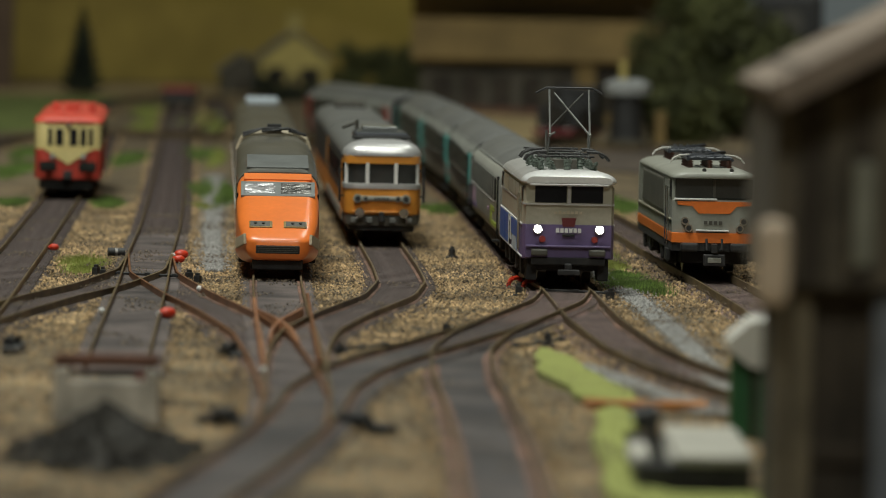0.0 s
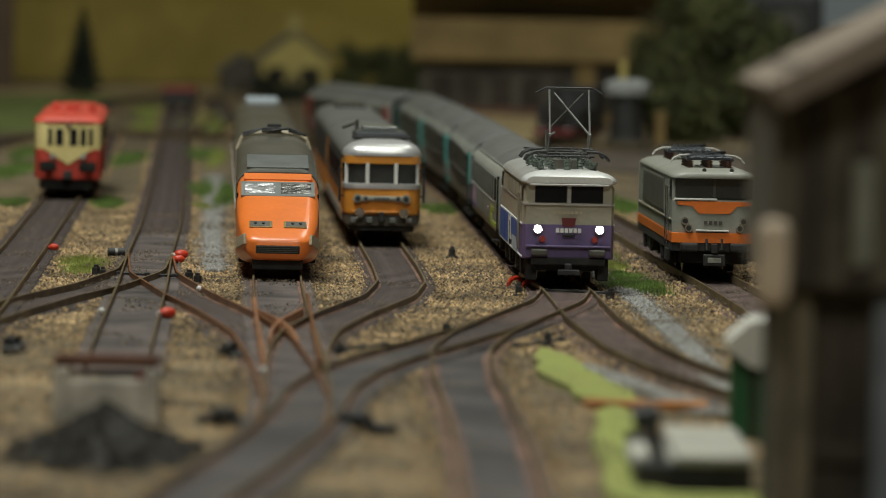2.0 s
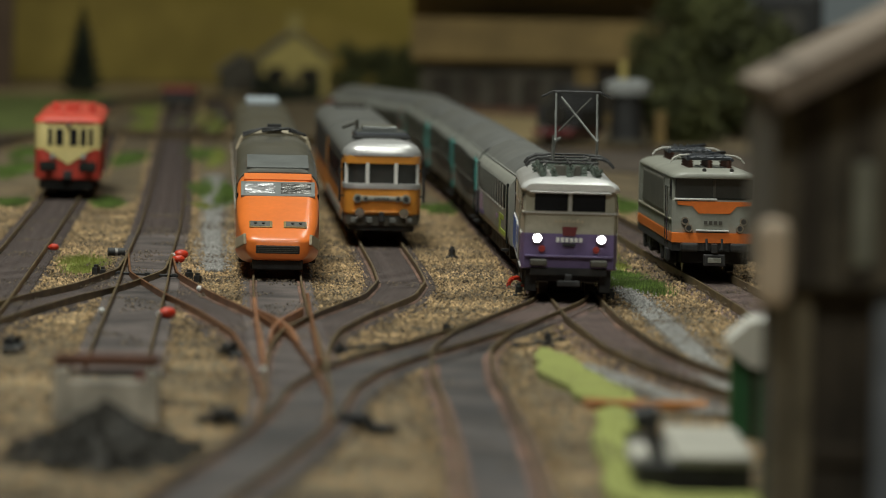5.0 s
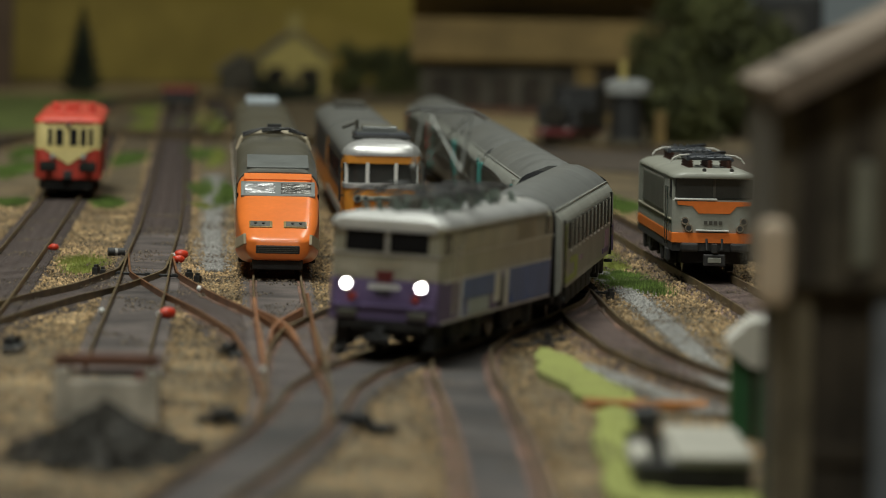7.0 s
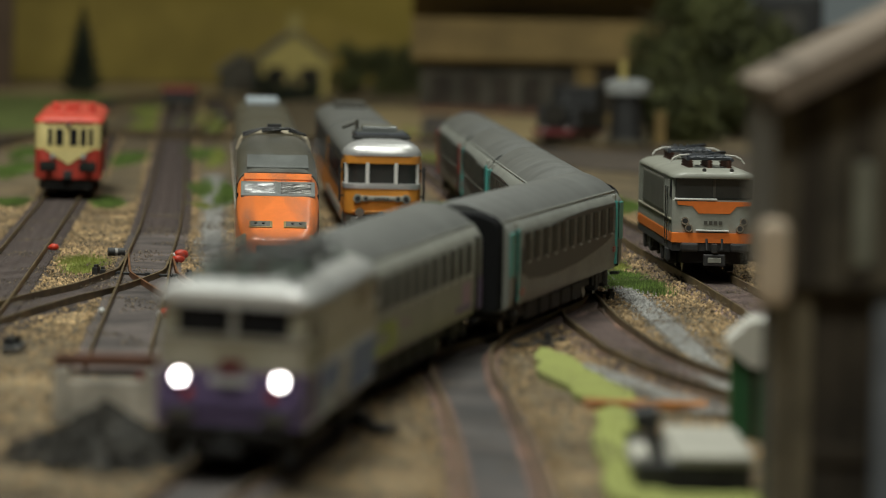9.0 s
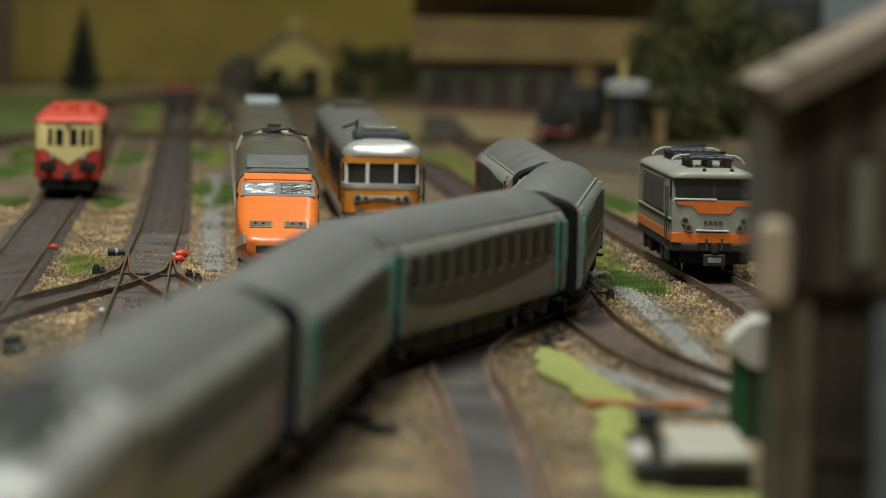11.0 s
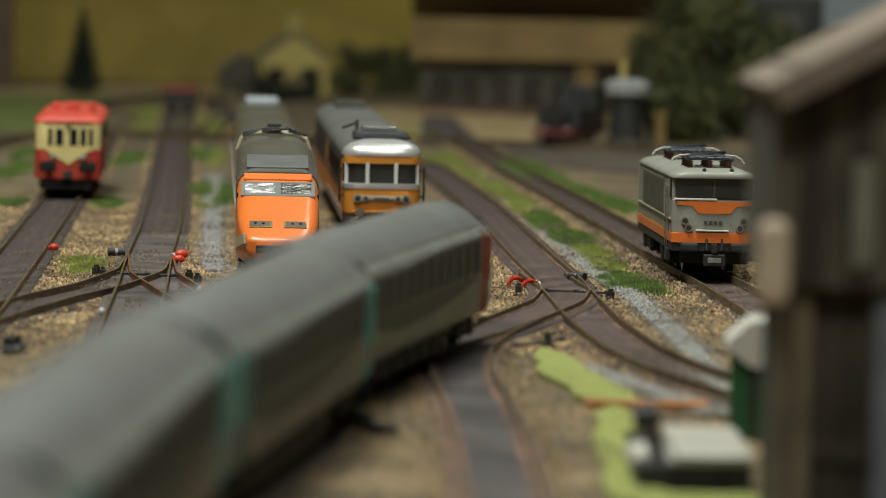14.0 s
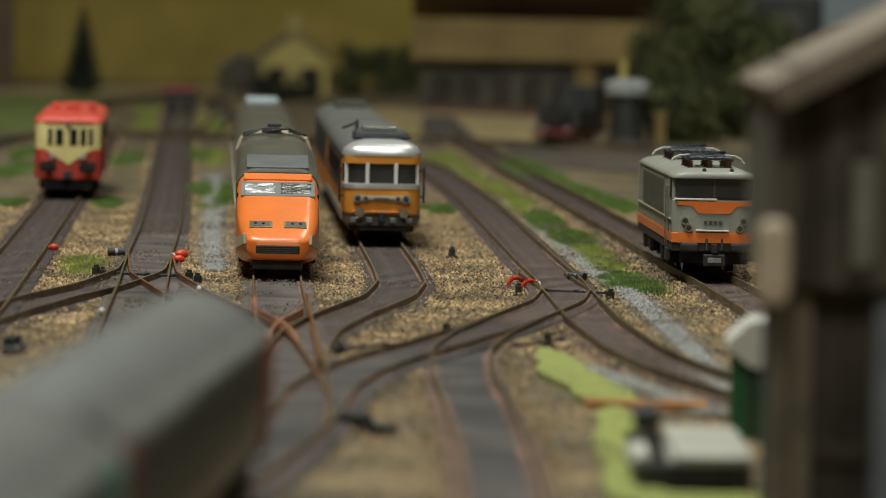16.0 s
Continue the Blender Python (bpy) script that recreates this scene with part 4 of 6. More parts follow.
        part("air_hose", rod((s * 0.0078, -0.001, 0.0125), (s * 0.0105, -0.002, 0.0100), 0.0005, None, 6), "white", car)
        bm = bmesh.new()
        for zz in (0.019, 0.030):
            rod((s * (hw - 0.001), 0.006, zz), (s * (hw + 0.0014), 0.004, zz), 0.0004, bm, 6)
        rod((s * (hw + 0.0014), 0.004, 0.0165), (s * (hw + 0.0014), 0.004, 0.0315), 0.0006, bm, 6)
        part("grab_rail", bm, "black", car)
        part("lower_stripe", box(s * (hw + 0.0002) - 0.0002, s * (hw + 0.0002) + 0.0002, 0.012, L, 0.0085, 0.0125), "concrete_grey", car)
        part("side_panel", box(s * (hw + 0.0002) - 0.0002, s * (hw + 0.0002) + 0.0002, 0.029, L - 0.02, 0.0195, 0.0352), "skirt", car, "grey window panel")
        for i in range(8):
            part("window", box(s * (hw + 0.0004) - 0.0002, s * (hw + 0.0004) + 0.0002, 0.045 + i * 0.032, 0.067 + i * 0.032, 0.0235, 0.0325, 0.0002), "dark_glass", car)
        part("door", box(s * (hw + 0.0003) - 0.0002, s * (hw + 0.0003) + 0.0002, 0.016, 0.026, 0.009, 0.034, 0.0002), "orange2", car)
    bm = bmesh.new()
    for i in range(5):
        box(-0.0032 + i * 0.0013, -0.0022 + i * 0.0013, -0.0016, -0.0012, 0.0176, 0.0186, 0, bm)
    part("badge", bm, "skirt", bar)
    part("front_lip", box(-0.0125, 0.0125, -0.0018, 0.002, 0.0122, 0.0129, 0.0003), "orange2", car)
    part("coupling_hook", box(-0.0011, 0.0011, -0.003, 0.001, 0.0085, 0.0125, 0.0003), "black", car)
    smooth(part("skirt", loft(nose(0.0046, 0.0082, -0.0022, end=0.016, rb=0.001)), "black", car, "dark front skirt"))
    part("underframe", box(-0.012, 0.012, 0.012, L - 0.01, 0.0045, 0.0080, 0.0006), "under", car)
    for a in (0.045, L - 0.045):
        bogie(car, a, 0.03, 0.0125)
    rear = pose(x, y, 0, 0, 0, rz) @ pose(0, L + 0.012, 0)
    co = tagged(new("railcar_trailer"), "orange model trailer car with weathered grey roof", "railcar", "trains on the layout")
    co.matrix_basis = rear
    smooth(part("body", loft([(0, hw, 0.0078, 0.0362, (0.002, 0.002), 0), (L, hw, 0.0078, 0.0362, (0.002, 0.002), 0)]), "orange2", co))
    smooth(part("roof", loft([(0, hw + 0.0004, 0.0355, 0.0432, (0.013, 0.0065), 0), (L, hw + 0.0004, 0.0355, 0.0432, (0.013, 0.0065), 0)]), "coachroof", co), 60)
    for s in (-1, 1):
        part("side_panel", box(s * (hw + 0.0002) - 0.0002, s * (hw + 0.0002) + 0.0002, 0.01, L - 0.02, 0.0195, 0.0352), "skirt", co)
    part("roof_vent", box(-0.008, 0.008, L - 0.10, L - 0.06, 0.0428, 0.0465, 0.0008), "skirt", co, "dark roof vent box")
    part("gangway", box(-0.009, 0.009, -0.010, 0.001, 0.009, 0.036, 0.001), "black", co)
    for a in (0.045, L - 0.045):
        bogie(co, a, 0.03, 0.0125)


def build_red():
    x, y = -0.1872, 2.7211
    L, hw = 0.25, 0.0166
    car = thing("red_railcar", (x, y, 0), "red and cream model diesel railcar with red roof", "railcar", "trains on the layout", 3.0)

    def shell(z0, z1, g=0.0, rt=(0.0004, 0.0004)):
        return [(0.0 - g, hw - 0.0035, z0, z1, rt, 0), (0.0016 - g, hw - 0.0008 + g, z0, z1, rt, 0), (0.005, hw + g, z0, z1, rt, 0), (L, hw + g, z0, z1, rt, 0)]

    smooth(part("lower_body", loft(shell(0.0085, 0.0232)), "red", car, "red lower body"))
    smooth(part("upper_body", loft(shell(0.0232, 0.0366)), "cream", car, "cream window zone"))
    part("chevron", slab([(-0.0122, 0.0), (0.0, -0.0078), (0.0122, 0.0)], 0, 0.0005), "cream", car, "cream pointed chevron").matrix_basis = pose(0, -0.00005, 0.0233, 90, 0, 0)
    smooth(part("roof", loft([(-0.0006, hw - 0.0050, 0.0362, 0.0378, (0.004, 0.0014), 0.0002), (0.001, hw - 0.0010, 0.0362, 0.0389, (0.006, 0.0026), 0.0002), (0.006, hw + 0.0008, 0.0362, 0.0401, (0.010, 0.0036), 0.0002), (0.018, hw + 0.0008, 0.0362, 0.0409, (0.013, 0.0045), 0.0002),
                                   (0.04, hw + 0.0008, 0.0362, 0.0413, (0.015, 0.005), 0.0002), (L, hw + 0.0008, 0.0362, 0.0413, (0.015, 0.005), 0.0002)], 8), "redroof", car, "bright red domed roof"), 70)
    for xx, w in ((-0.0122, 0.0009), (-0.0090, 0.0011), (-0.0044, 0.0018), (0.0026, 0.0018), (0.0074, 0.0013), (0.0112, 0.0010)):
        yy = -0.0003 if abs(xx) < 0.0115 else 0.0002
        part("front_window", box(xx - w, xx + w, yy, yy + 0.0012, 0.0250, 0.0334, 0.0002), "dark_glass", car)
    for s in (-1, 1):
        pad = part("buffer", rod((s * 0.0098, 0.0, 0.0148), (s * 0.0098, -0.004, 0.0148), 0.0018, None, 12), "skirt", car)
        part("buffer_head", box(s * 0.0098 - 0.0042, s * 0.0098 + 0.0042, -0.0052, -0.0038, 0.0122, 0.0172, 0.0011), "coachband", pad, "dark grey wide buffer head")
        lamp = part("headlight", rod((s * 0.0077, 0.0006, 0.0196), (s * 0.0077, -0.0014, 0.0196), 0.0014, None, 14), "chrome", car)
        part("lens", rod((s * 0.0077, -0.0012, 0.0196), (s * 0.0077, -0.0018, 0.0196), 0.0010, None, 12), "lens", lamp)
        for i in range(9):
            part("side_window", box(s * (hw + 0.0001) - 0.0003, s * (hw + 0.0001) + 0.0003, 0.014 + i * 0.025, 0.031 + i * 0.025, 0.0252, 0.0334, 0.0002), "dark_glass", car)
    part("top_lamp", rod((0, 0.0004, 0.0354), (0, -0.0014, 0.0354), 0.0013, None, 12), "chrome", car)
    part("coupling", box(-0.0022, 0.0022, -0.004, 0.001, 0.0085, 0.0125, 0.0004), "black", car)
    for xx, yy in ((-0.007, 0.05), (0.0, 0.035), (0.011, 0.05), (0.003, 0.055), (-0.004, 0.022), (0.0035, 0.022)):
        part("roof_vent", box(xx - 0.0018, xx + 0.0018, yy - 0.003, yy + 0.003, 0.0395, 0.0456 if yy > 0.03 else 0.0420, 0.0007), "redroof", car)
    part("underframe", box(-0.0122, 0.0122, 0.003, L - 0.003, 0.0030, 0.0088, 0.0006), "under", car)
    for a in (0.035, L - 0.035):
        bogie(car, a, 0.028, 0.0125)


def build_grey_loco():
    x, y = 0.1034, 2.0907
    L, hw = 0.188, 0.0160
    loco = thing("grey_locomotive", (x, y, 0), "concrete-grey model electric locomotive with orange bands", "locomotive", "trains on the layout", 2.0)
    rt = (0.0006, 0.0006)
    smooth(part("lower_body", loft([(0.0012, hw - 0.0018, 0.0160, 0.0285, rt, 0), (0.0024, hw, 0.0160, 0.0285, rt, 0), (L, hw, 0.0160, 0.0285, rt, 0)]), "concrete_grey", loco))
    smooth(part("orange_band", loft([(0.0, hw - 0.0018, 0.0122, 0.0160, rt, 0), (0.0014, hw + 0.0002, 0.0122, 0.0160, rt, 0), (L, hw + 0.0002, 0.0122, 0.0160, rt, 0)]), "orange", loco, "orange lower band"))
    smooth(part("sole_bar", loft([(0.0004, hw - 0.0018, 0.0090, 0.0122, rt, 0), (0.0018, hw, 0.0090, 0.0122, rt, 0), (L, hw, 0.0090, 0.0122, rt, 0)]), "under", loco))
    smooth(part("cab", loft([(0.0050, hw - 0.0020, 0.0285, 0.0372, rt, 0), (0.0066, hw, 0.0285, 0.0372, rt, 0), (L, hw, 0.0285, 0.0372, rt, 0)]), "concrete_grey", loco))
    w = part("windscreen", box(-hw + 0.0012, hw - 0.0012, 0.0040, 0.0060, 0.0290, 0.0368, 0.0004), "cab_glass", loco, "dark inset windscreen")
    part("windscreen_post", box(-0.0005, 0.0005, 0.0036, 0.0042, 0.0290, 0.0368), "skirt", w)
    part("sill", box(-hw + 0.0008, 0.001, 0.0006, 0.0046, 0.0284, 0.0291, 0.0002), "white", loco, "white windscreen sill")
    smooth(part("roof", loft([(0.0, hw - 0.0040, 0.0368, 0.0385, (0.003, 0.0014), 0.0003), (0.0014, hw - 0.0004, 0.0366, 0.0391, (0.005, 0.0022), 0.0003), (0.007, hw + 0.0005, 0.0366, 0.0400, (0.010, 0.0030), 0.0003),
                                   (L - 0.01, hw + 0.0005, 0.0366, 0.0400, (0.010, 0.0030), 0.0003), (L, hw - 0.001, 0.0366, 0.0392, (0.006, 0.0024), 0.0003)], 8), "concrete_grey", loco, "pale grey rounded roof"), 60)
    part("orange_flash", slab([(-0.0142, 0.0024), (-0.0142, 0.0010), (-0.0085, 0.0006), (-0.0060, -0.0022), (0.0060, -0.0022), (0.0085, 0.0006), (0.0142, 0.0010), (0.0142, 0.0024)], 0, 0.0005), "orange", loco, "orange pointed flash").matrix_basis = pose(0, 0.0013, 0.0256, 90, 0, 0)
    bm = bmesh.new()
    for i in range(4):
        box(-0.0040 + i * 0.0019, -0.0026 + i * 0.0019, 0.0004, 0.0014, 0.0192, 0.0206, 0.0001, bm)
    part("logo_bars", bm, "skirt", loco)
    part("front_rail", box(-0.0070, 0.0055, -0.0008, 0.0014, 0.0166, 0.0172, 0.0002), "white", loco)
    for s in (-1, 1):
        for dx, z in ((0.0112, 0.0205), (0.0098, 0.0178)):
            lamp = part("headlight", rod((s * dx, 0.0016, z), (s * dx, -0.0004, z), 0.0015, None, 14), "chrome", loco)
            part("lens", rod((s * dx, -0.0002, z), (s * dx, -0.0008, z), 0.0010, None, 12), "black", lamp)
        part("buffer", box(s * 0.0095 - 0.0034, s * 0.0095 + 0.0034, -0.0045, 0.001, 0.0090, 0.0122, 0.0008), "black", loco)
        part("brake_hose", rod((s * 0.0030, -0.001, 0.0138), (s * 0.0028, -0.0024, 0.0095), 0.0005, None, 6), "black", loco)
        X = s * hw
        part("side_louvre_panel", box(X - 0.0004, X + 0.0004, 0.045, L - 0.03, 0.0225, 0.0355, 0.0003), "louvregrey", loco, "dull grey louvred side panel")
        for i in range(16):
            part("louvre", box(X - 0.0006, X + 0.0006, 0.046, L - 0.031, 0.0230 + i * 0.00077, 0.0233 + i * 0.00077), "louvregrey", loco)
        part("body_rib", box(X - 0.0006, X + 0.0006, 0.006, L - 0.004, 0.0206, 0.0211), "warmgrey", loco)
        part("cab_door", box(X - 0.0003, X + 0.0003, 0.018, 0.026, 0.0125, 0.0355, 0.0002), "concrete_grey", loco)
        part("cab_window", box(X - 0.0003, X + 0.0003, 0.007, 0.015, 0.0292, 0.0362, 0.0002), "dark_glass", loco)
        steps_and_rails(loco, [(X + s * 0.0008, 0.0172), (X + s * 0.0008, 0.0268)], 0.0105, 0.033)
        part("footstep", box(X - 0.001, X + 0.001, 0.017, 0.027, 0.0045, 0.0092, 0.0004), "black", loco)
    part("coupling", box(-0.0042, 0.0042, -0.004, -0.001, 0.0035, 0.0080, 0.0005), "black", loco)
    part("coupling_gap", box(-0.0026, 0.0026, -0.0043, -0.0038, 0.0047, 0.0068, 0.0003), "concrete_grey", loco)
    part("coupling_hook", box(-0.001, 0.001, -0.005, 0.0, 0.0085, 0.012, 0.0003), "black", loco)
    part("underframe", box(-0.012, 0.012, 0.006, L - 0.006, 0.0040, 0.0092, 0.0006), "under", loco)
    for a in (0.046, L - 0.046):
        bogie(loco, a, 0.034, 0.0136)
    for a in (0.028, L - 0.065):
        bm = rod((0, 0, 0), (0, 0, 0.0036), 0.0007, None, 8)
        for j in range(3):
            rod((0, 0, 0.0006 + 0.0010 * j), (0, 0, 0.0012 + 0.0010 * j), 0.0012, bm, 8)
        ins = shared("insulator", bm, "insul")
        for i in range(4):
            for xx in (-0.0075, 0.0, 0.0075):
                piece("insulator", ins, loco, pose(xx, a + i * 0.010, 0.0394))
        bars = [((xx, a - 0.002, 0.0432), (xx, a + 0.038, 0.0440)) for xx in (-0.0085, 0.0085)] + [((xx, a - 0.001, 0.0436), (xx * 0.8, a + 0.036, 0.0448)) for xx in (-0.0045, -0.0015, 0.0020, 0.0050)]
        bars += [((-0.0085, a + i * 0.009, 0.0436), (0.0085, a + i * 0.009, 0.0436)) for i in range(5)] + [((-0.0085, a, 0.0440), (0.0085, a + 0.034, 0.0452))]
        for p, q in bars:
            part("pantograph_bar", rod(p, q, 0.0007, None, 6), "blacksteel", loco)
        for u in (0.004, 0.022):
            part("pantograph_base", box(-0.0068, 0.0066, a + u, a + u + 0.008, 0.0428, 0.0448, 0.0004), "blacksteel", loco)
        horns(loco, a + 0.012, 0.0394, 0.0126, "palewhite", 0.00032)
    for xx in (-0.004, 0.0065):
        part("whistle", rod((xx, 0.006, 0.0396), (xx, 0.003, 0.0399), 0.0008, None, 8), "chrome", loco)


# ---------------------------------------------------------------- behind the yard
def foliage(name, label, category, at, height, width, material, n, size, seed, trunk=0.25, shape="round", group="trees"):
    """A tree: tapered trunk, limbs and a crown of many small leaf clumps."""
    rnd = random.Random(seed)
    tree = thing(name, at, label, category, group)
    bm = rod((0, 0, -0.005), (0, 0, height * 0.8), width * 0.06, None, 8, width * 0.015)
    for i in range(9):
        a, h = rnd.uniform(0, 6.28), height * rnd.uniform(0.3, 0.7)
        rod((0, 0, h), (math.cos(a) * width * 0.36, math.sin(a) * width * 0.36, h + height * 0.14), width * 0.02, bm, 5, width * 0.006)
    part("trunk", bm, "bark", tree)
    bm = bmesh.new()
    lobes = [(rnd.uniform(-0.3, 0.3) * width, rnd.uniform(-0.3, 0.3) * width, height * rnd.uniform(trunk + 0.12, 0.88), width * rnd.uniform(0.17, 0.30)) for _ in range(14)]
    for i in range(n):
        if shape == "cone":
            k = rnd.random() ** 0.7
            h = height * (1 - k * (1 - trunk * 0.3))
            r = width * 0.5 * k * (0.75 + 0.25 * math.sin(h * 60 / height)) * rnd.uniform(0.3, 1.0) ** 0.4
            a = rnd.uniform(0, 6.28)
            c = Vector((r * math.cos(a), r * math.sin(a), h))
        else:
            lx, ly, lz, lr = rnd.choice(lobes)
            v = Vector((rnd.gauss(0, 1), rnd.gauss(0, 1), rnd.gauss(0, 1))).normalized() * lr * rnd.uniform(0.6, 1.05)
            c = Vector((lx, ly, lz)) + v
        m = Euler((rnd.uniform(0, 6), rnd.uniform(0, 6), rnd.uniform(0, 6))).to_matrix()
        s = size * rnd.uniform(0.6, 1.3)
        vs = [bm.verts.new(c + m @ Vector(p) * s) for p in ((-1, 0, 0), (0, -0.6, 0.15), (1, 0, 0), (0, 0.6, 0.15))]
        bm.faces.new(vs)
    part("crown", bm, material, tree)
    return tree


def gable_house(name, label, at, w, d, h, roof_h, wall, roof, rz=0, eave=0.004):
    """Walls with a gabled roof whose ridge runs along y; front gable at y = 0."""
    ho = thing(name, at, label, "building", "", rz)
    bm = bmesh.new()
    prof = [(-w / 2, -0.004), (w / 2, -0.004), (w / 2, h), (0, h + roof_h), (-w / 2, h)]
    a = [bm.verts.new((x, 0, z)) for x, z in prof]
    b = [bm.verts.new((x, d, z)) for x, z in prof]
    bm.faces.new(a)
    bm.faces.new(b[::-1])
    for i in range(5):
        bm.faces.new((a[i], b[i], b[(i + 1) % 5], a[(i + 1) % 5]))
    bmesh.ops.recalc_face_normals(bm, faces=bm.faces[:])
    part("wall", bm, wall, ho)
    tilt = math.degrees(math.atan2(roof_h, w / 2))
    ln = math.hypot(roof_h, w / 2) + eave
    for s in (-1, 1):
        m = pose(0, 0, h + roof_h + 0.001, 0, s * tilt, 0)
        part("roof", box(0 if s > 0 else -ln, ln if s > 0 else 0, -eave, d + eave, 0, 0.003, 0.0004, None, m), roof, ho)
    return ho


def build_background():
    # small gabled house
    x, y = -0.1511, 5.4319
    ho = gable_house("yellow_house", "small ochre plastered house with grey gabled roof", (x, y, -0.004), 0.068, 0.085, 0.036, 0.026, "plaster", "slate", 4)
    ch = part("chimney", box(-0.007, 0.007, 0.012, 0.024, 0.05, 0.080, 0.0008), "plaster", ho)
    part("chimney_cap", box(-0.0085, 0.0085, 0.010, 0.026, 0.078, 0.082, 0.0006), "plaster", ch)
    for xx in (-0.018, 0.016):
        win = part("window", box(xx - 0.006, xx + 0.006, -0.0012, 0.001, 0.012, 0.028, 0.0003), "dark_glass", ho)
        part("shutter", box(xx - 0.010, xx - 0.0065, -0.0016, 0.001, 0.011, 0.029, 0.0003), "timber", win)
        part("shutter", box(xx + 0.0065, xx + 0.010, -0.0016, 0.001, 0.011, 0.029, 0.0003), "timber", win)
    part("door", box(-0.004, 0.004, -0.0014, 0.001, -0.003, 0.020, 0.0003), "timber", ho)
    side = gable_house("house_annex", "low grey-roofed annex beside the house", (x - 0.052, y + 0.03, -0.004), 0.045, 0.05, 0.022, 0.016, "stonewall", "slate", 4)
    part("door", box(-0.004, 0.004, -0.0014, 0.001, 0, 0.016, 0.0003), "timber", side)
    # long goods shed with a tiled roof
    x0, y0 = -0.0257, 4.8671
    x1, _ = 0.1885, 5.0699
    w = x1 - x0
    shed = thing("goods_shed", (x0, y0, -0.004), "long goods shed with brown tiled roof and dark stone walls", "building")
    part("wall", box(0.002, w - 0.004, 0.006, 0.09, -0.004, 0.050, 0.0006), "stonewall", shed)
    bm = box(-0.006, w + 0.004, -0.006, 0.058, 0, 0.004, 0.0006, None, pose(0, 0, 0.048, 34, 0, 0))
    roof = part("roof", bm, "tile", shed, "brown tiled roof")
    part("roof_back", box(-0.006, w + 0.004, -0.058, 0.0, 0, 0.004, 0.0006, None, pose(0, 0.092, 0.082, -34, 0, 0)), "tile", shed)
    for i in range(26):
        part("tile_course", box(-0.006 + i * (w + 0.01) / 26, -0.0045 + i * (w + 0.01) / 26, -0.007, 0.058, 0.004, 0.0052, 0, None, pose(0, 0, 0.048, 34, 0, 0)), "tile", roof)
    for i in range(5):
        xx = 0.012 + i * w * 0.125
        d = part("door", box(xx, xx + w * 0.085, 0.003, 0.008, -0.004, 0.034, 0.0004), "timber", shed, "dark plank door")
        for k in range(4):
            part("plank", box(xx + (k + 0.08) * w * 0.085 / 4, xx + (k + 0.92) * w * 0.085 / 4, 0.0022, 0.004, -0.003, 0.033), "timber", d)
    part("brick_pier", box(w * 0.655, w * 0.735, -0.002, 0.012, -0.004, 0.050, 0.0005), "tile", shed, "ochre brick pier")
    part("wall_end", box(w * 0.74, w * 0.99, 0.0035, 0.01, -0.004, 0.047, 0.0004), "timber", shed)
    part("loading_ledge", box(0.0, w * 0.66, -0.012, 0.003, -0.004, 0.005, 0.0006), "brownwood", shed)
    # sandy yard and pale verge in front of the backdrop
    for nm, pts, mm, lab in (("sandy_yard", [(-0.0758, 3.9084), (0.0570, 3.8927), (0.0941, 4.6550), (-0.0464, 5.0352), (-0.1131, 4.7843)], "sand", "pale sandy yard before the goods shed"),
                             ("verge", [(-0.4499, 5.1357), (-0.1089, 5.5666), (-0.1165, 5.9447), (-0.4882, 5.5718)], "sand", "pale tan verge along the backdrop"),
                             ("meadow", [(-0.3471, 3.8760), (-0.3011, 4.0083), (-0.3079, 4.5999), (-0.3008, 5.2141), (-0.4640, 5.1757)], "meadow", "soft green meadow at the yard's edge"),
                             ("cinder_yard", [(0.0340, 3.5616), (0.1826, 3.1712), (0.2147, 3.7359), (0.1581, 3.9106), (0.0465, 3.8565)], "cinder", "dark cinder ground beside the outer track"),
                             ("loading_road", [(-0.0192, 3.8786), (0.0285, 3.8432), (0.0053, 4.6783), (-0.0189, 4.6983)], "bed", "dark cinder loading road")):
        tagged(part(nm, slab(pts, -0.012, {"loading_road": -0.0026, "cinder_yard": -0.0034}.get(nm, -0.0030)), mm), lab, "ground", kind="structure")
    # painted hills on the backdrop board
    for i, (pts, mm) in enumerate(([[(-2.5, 0.0), (-0.10, 0.0), (0.0, 0.03), (-0.13, 0.075), (-0.30, 0.090), (-0.55, 0.12), (-2.5, 0.2)], "hill_ochre"], [[(-0.14, 0.0), (0.9, 0.0), (0.9, 0.05), (0.35, 0.06), (0.1, 0.045), (-0.09, 0.05)], "hill_green"], [[(-0.06, 0.0), (2.5, 0.0), (2.5, 0.3), (0.9, 0.25), (0.4, 0.16), (0.15, 0.11), (0.02, 0.095)], "hill_brown"])):
        b = part("painted_hill", slab(pts, 0, 0.002 + 0.002 * (2 - i)), mm, bpy.data.objects["backdrop"])
        b.matrix_basis = pose(0, 6.0, -0.004, 90, 0, 0)
    x, y = -0.3469, 5.2198
    foliage("fir_tree", "dark green model fir tree on the verge", "tree", (x, y, -0.004), 0.086, 0.050, "fir", 3600, 0.0022, 3, 0.2, "cone")
    for i, (h, wd) in enumerate(((0.022, 0.026), (0.016, 0.03), (0.012, 0.03))):
        x, y = {0: (-0.1753, 5.3205), 1: (-0.1352, 5.2531), 2: (-0.1513, 5.1568)}[i]
        foliage("bush", "dark green bush before the house", "bush", (x, y, -0.004), h, wd, "fir", 700, 0.0018, 20 + i, 0.0, "round", "bushes")
    spots = [(0.1936, 4.7431), (0.2060, 4.4261), (0.2225, 4.2173), (0.2345, 4.7793), (0.2531, 4.4112), (0.1751, 4.0250), (0.2629, 4.1686)]
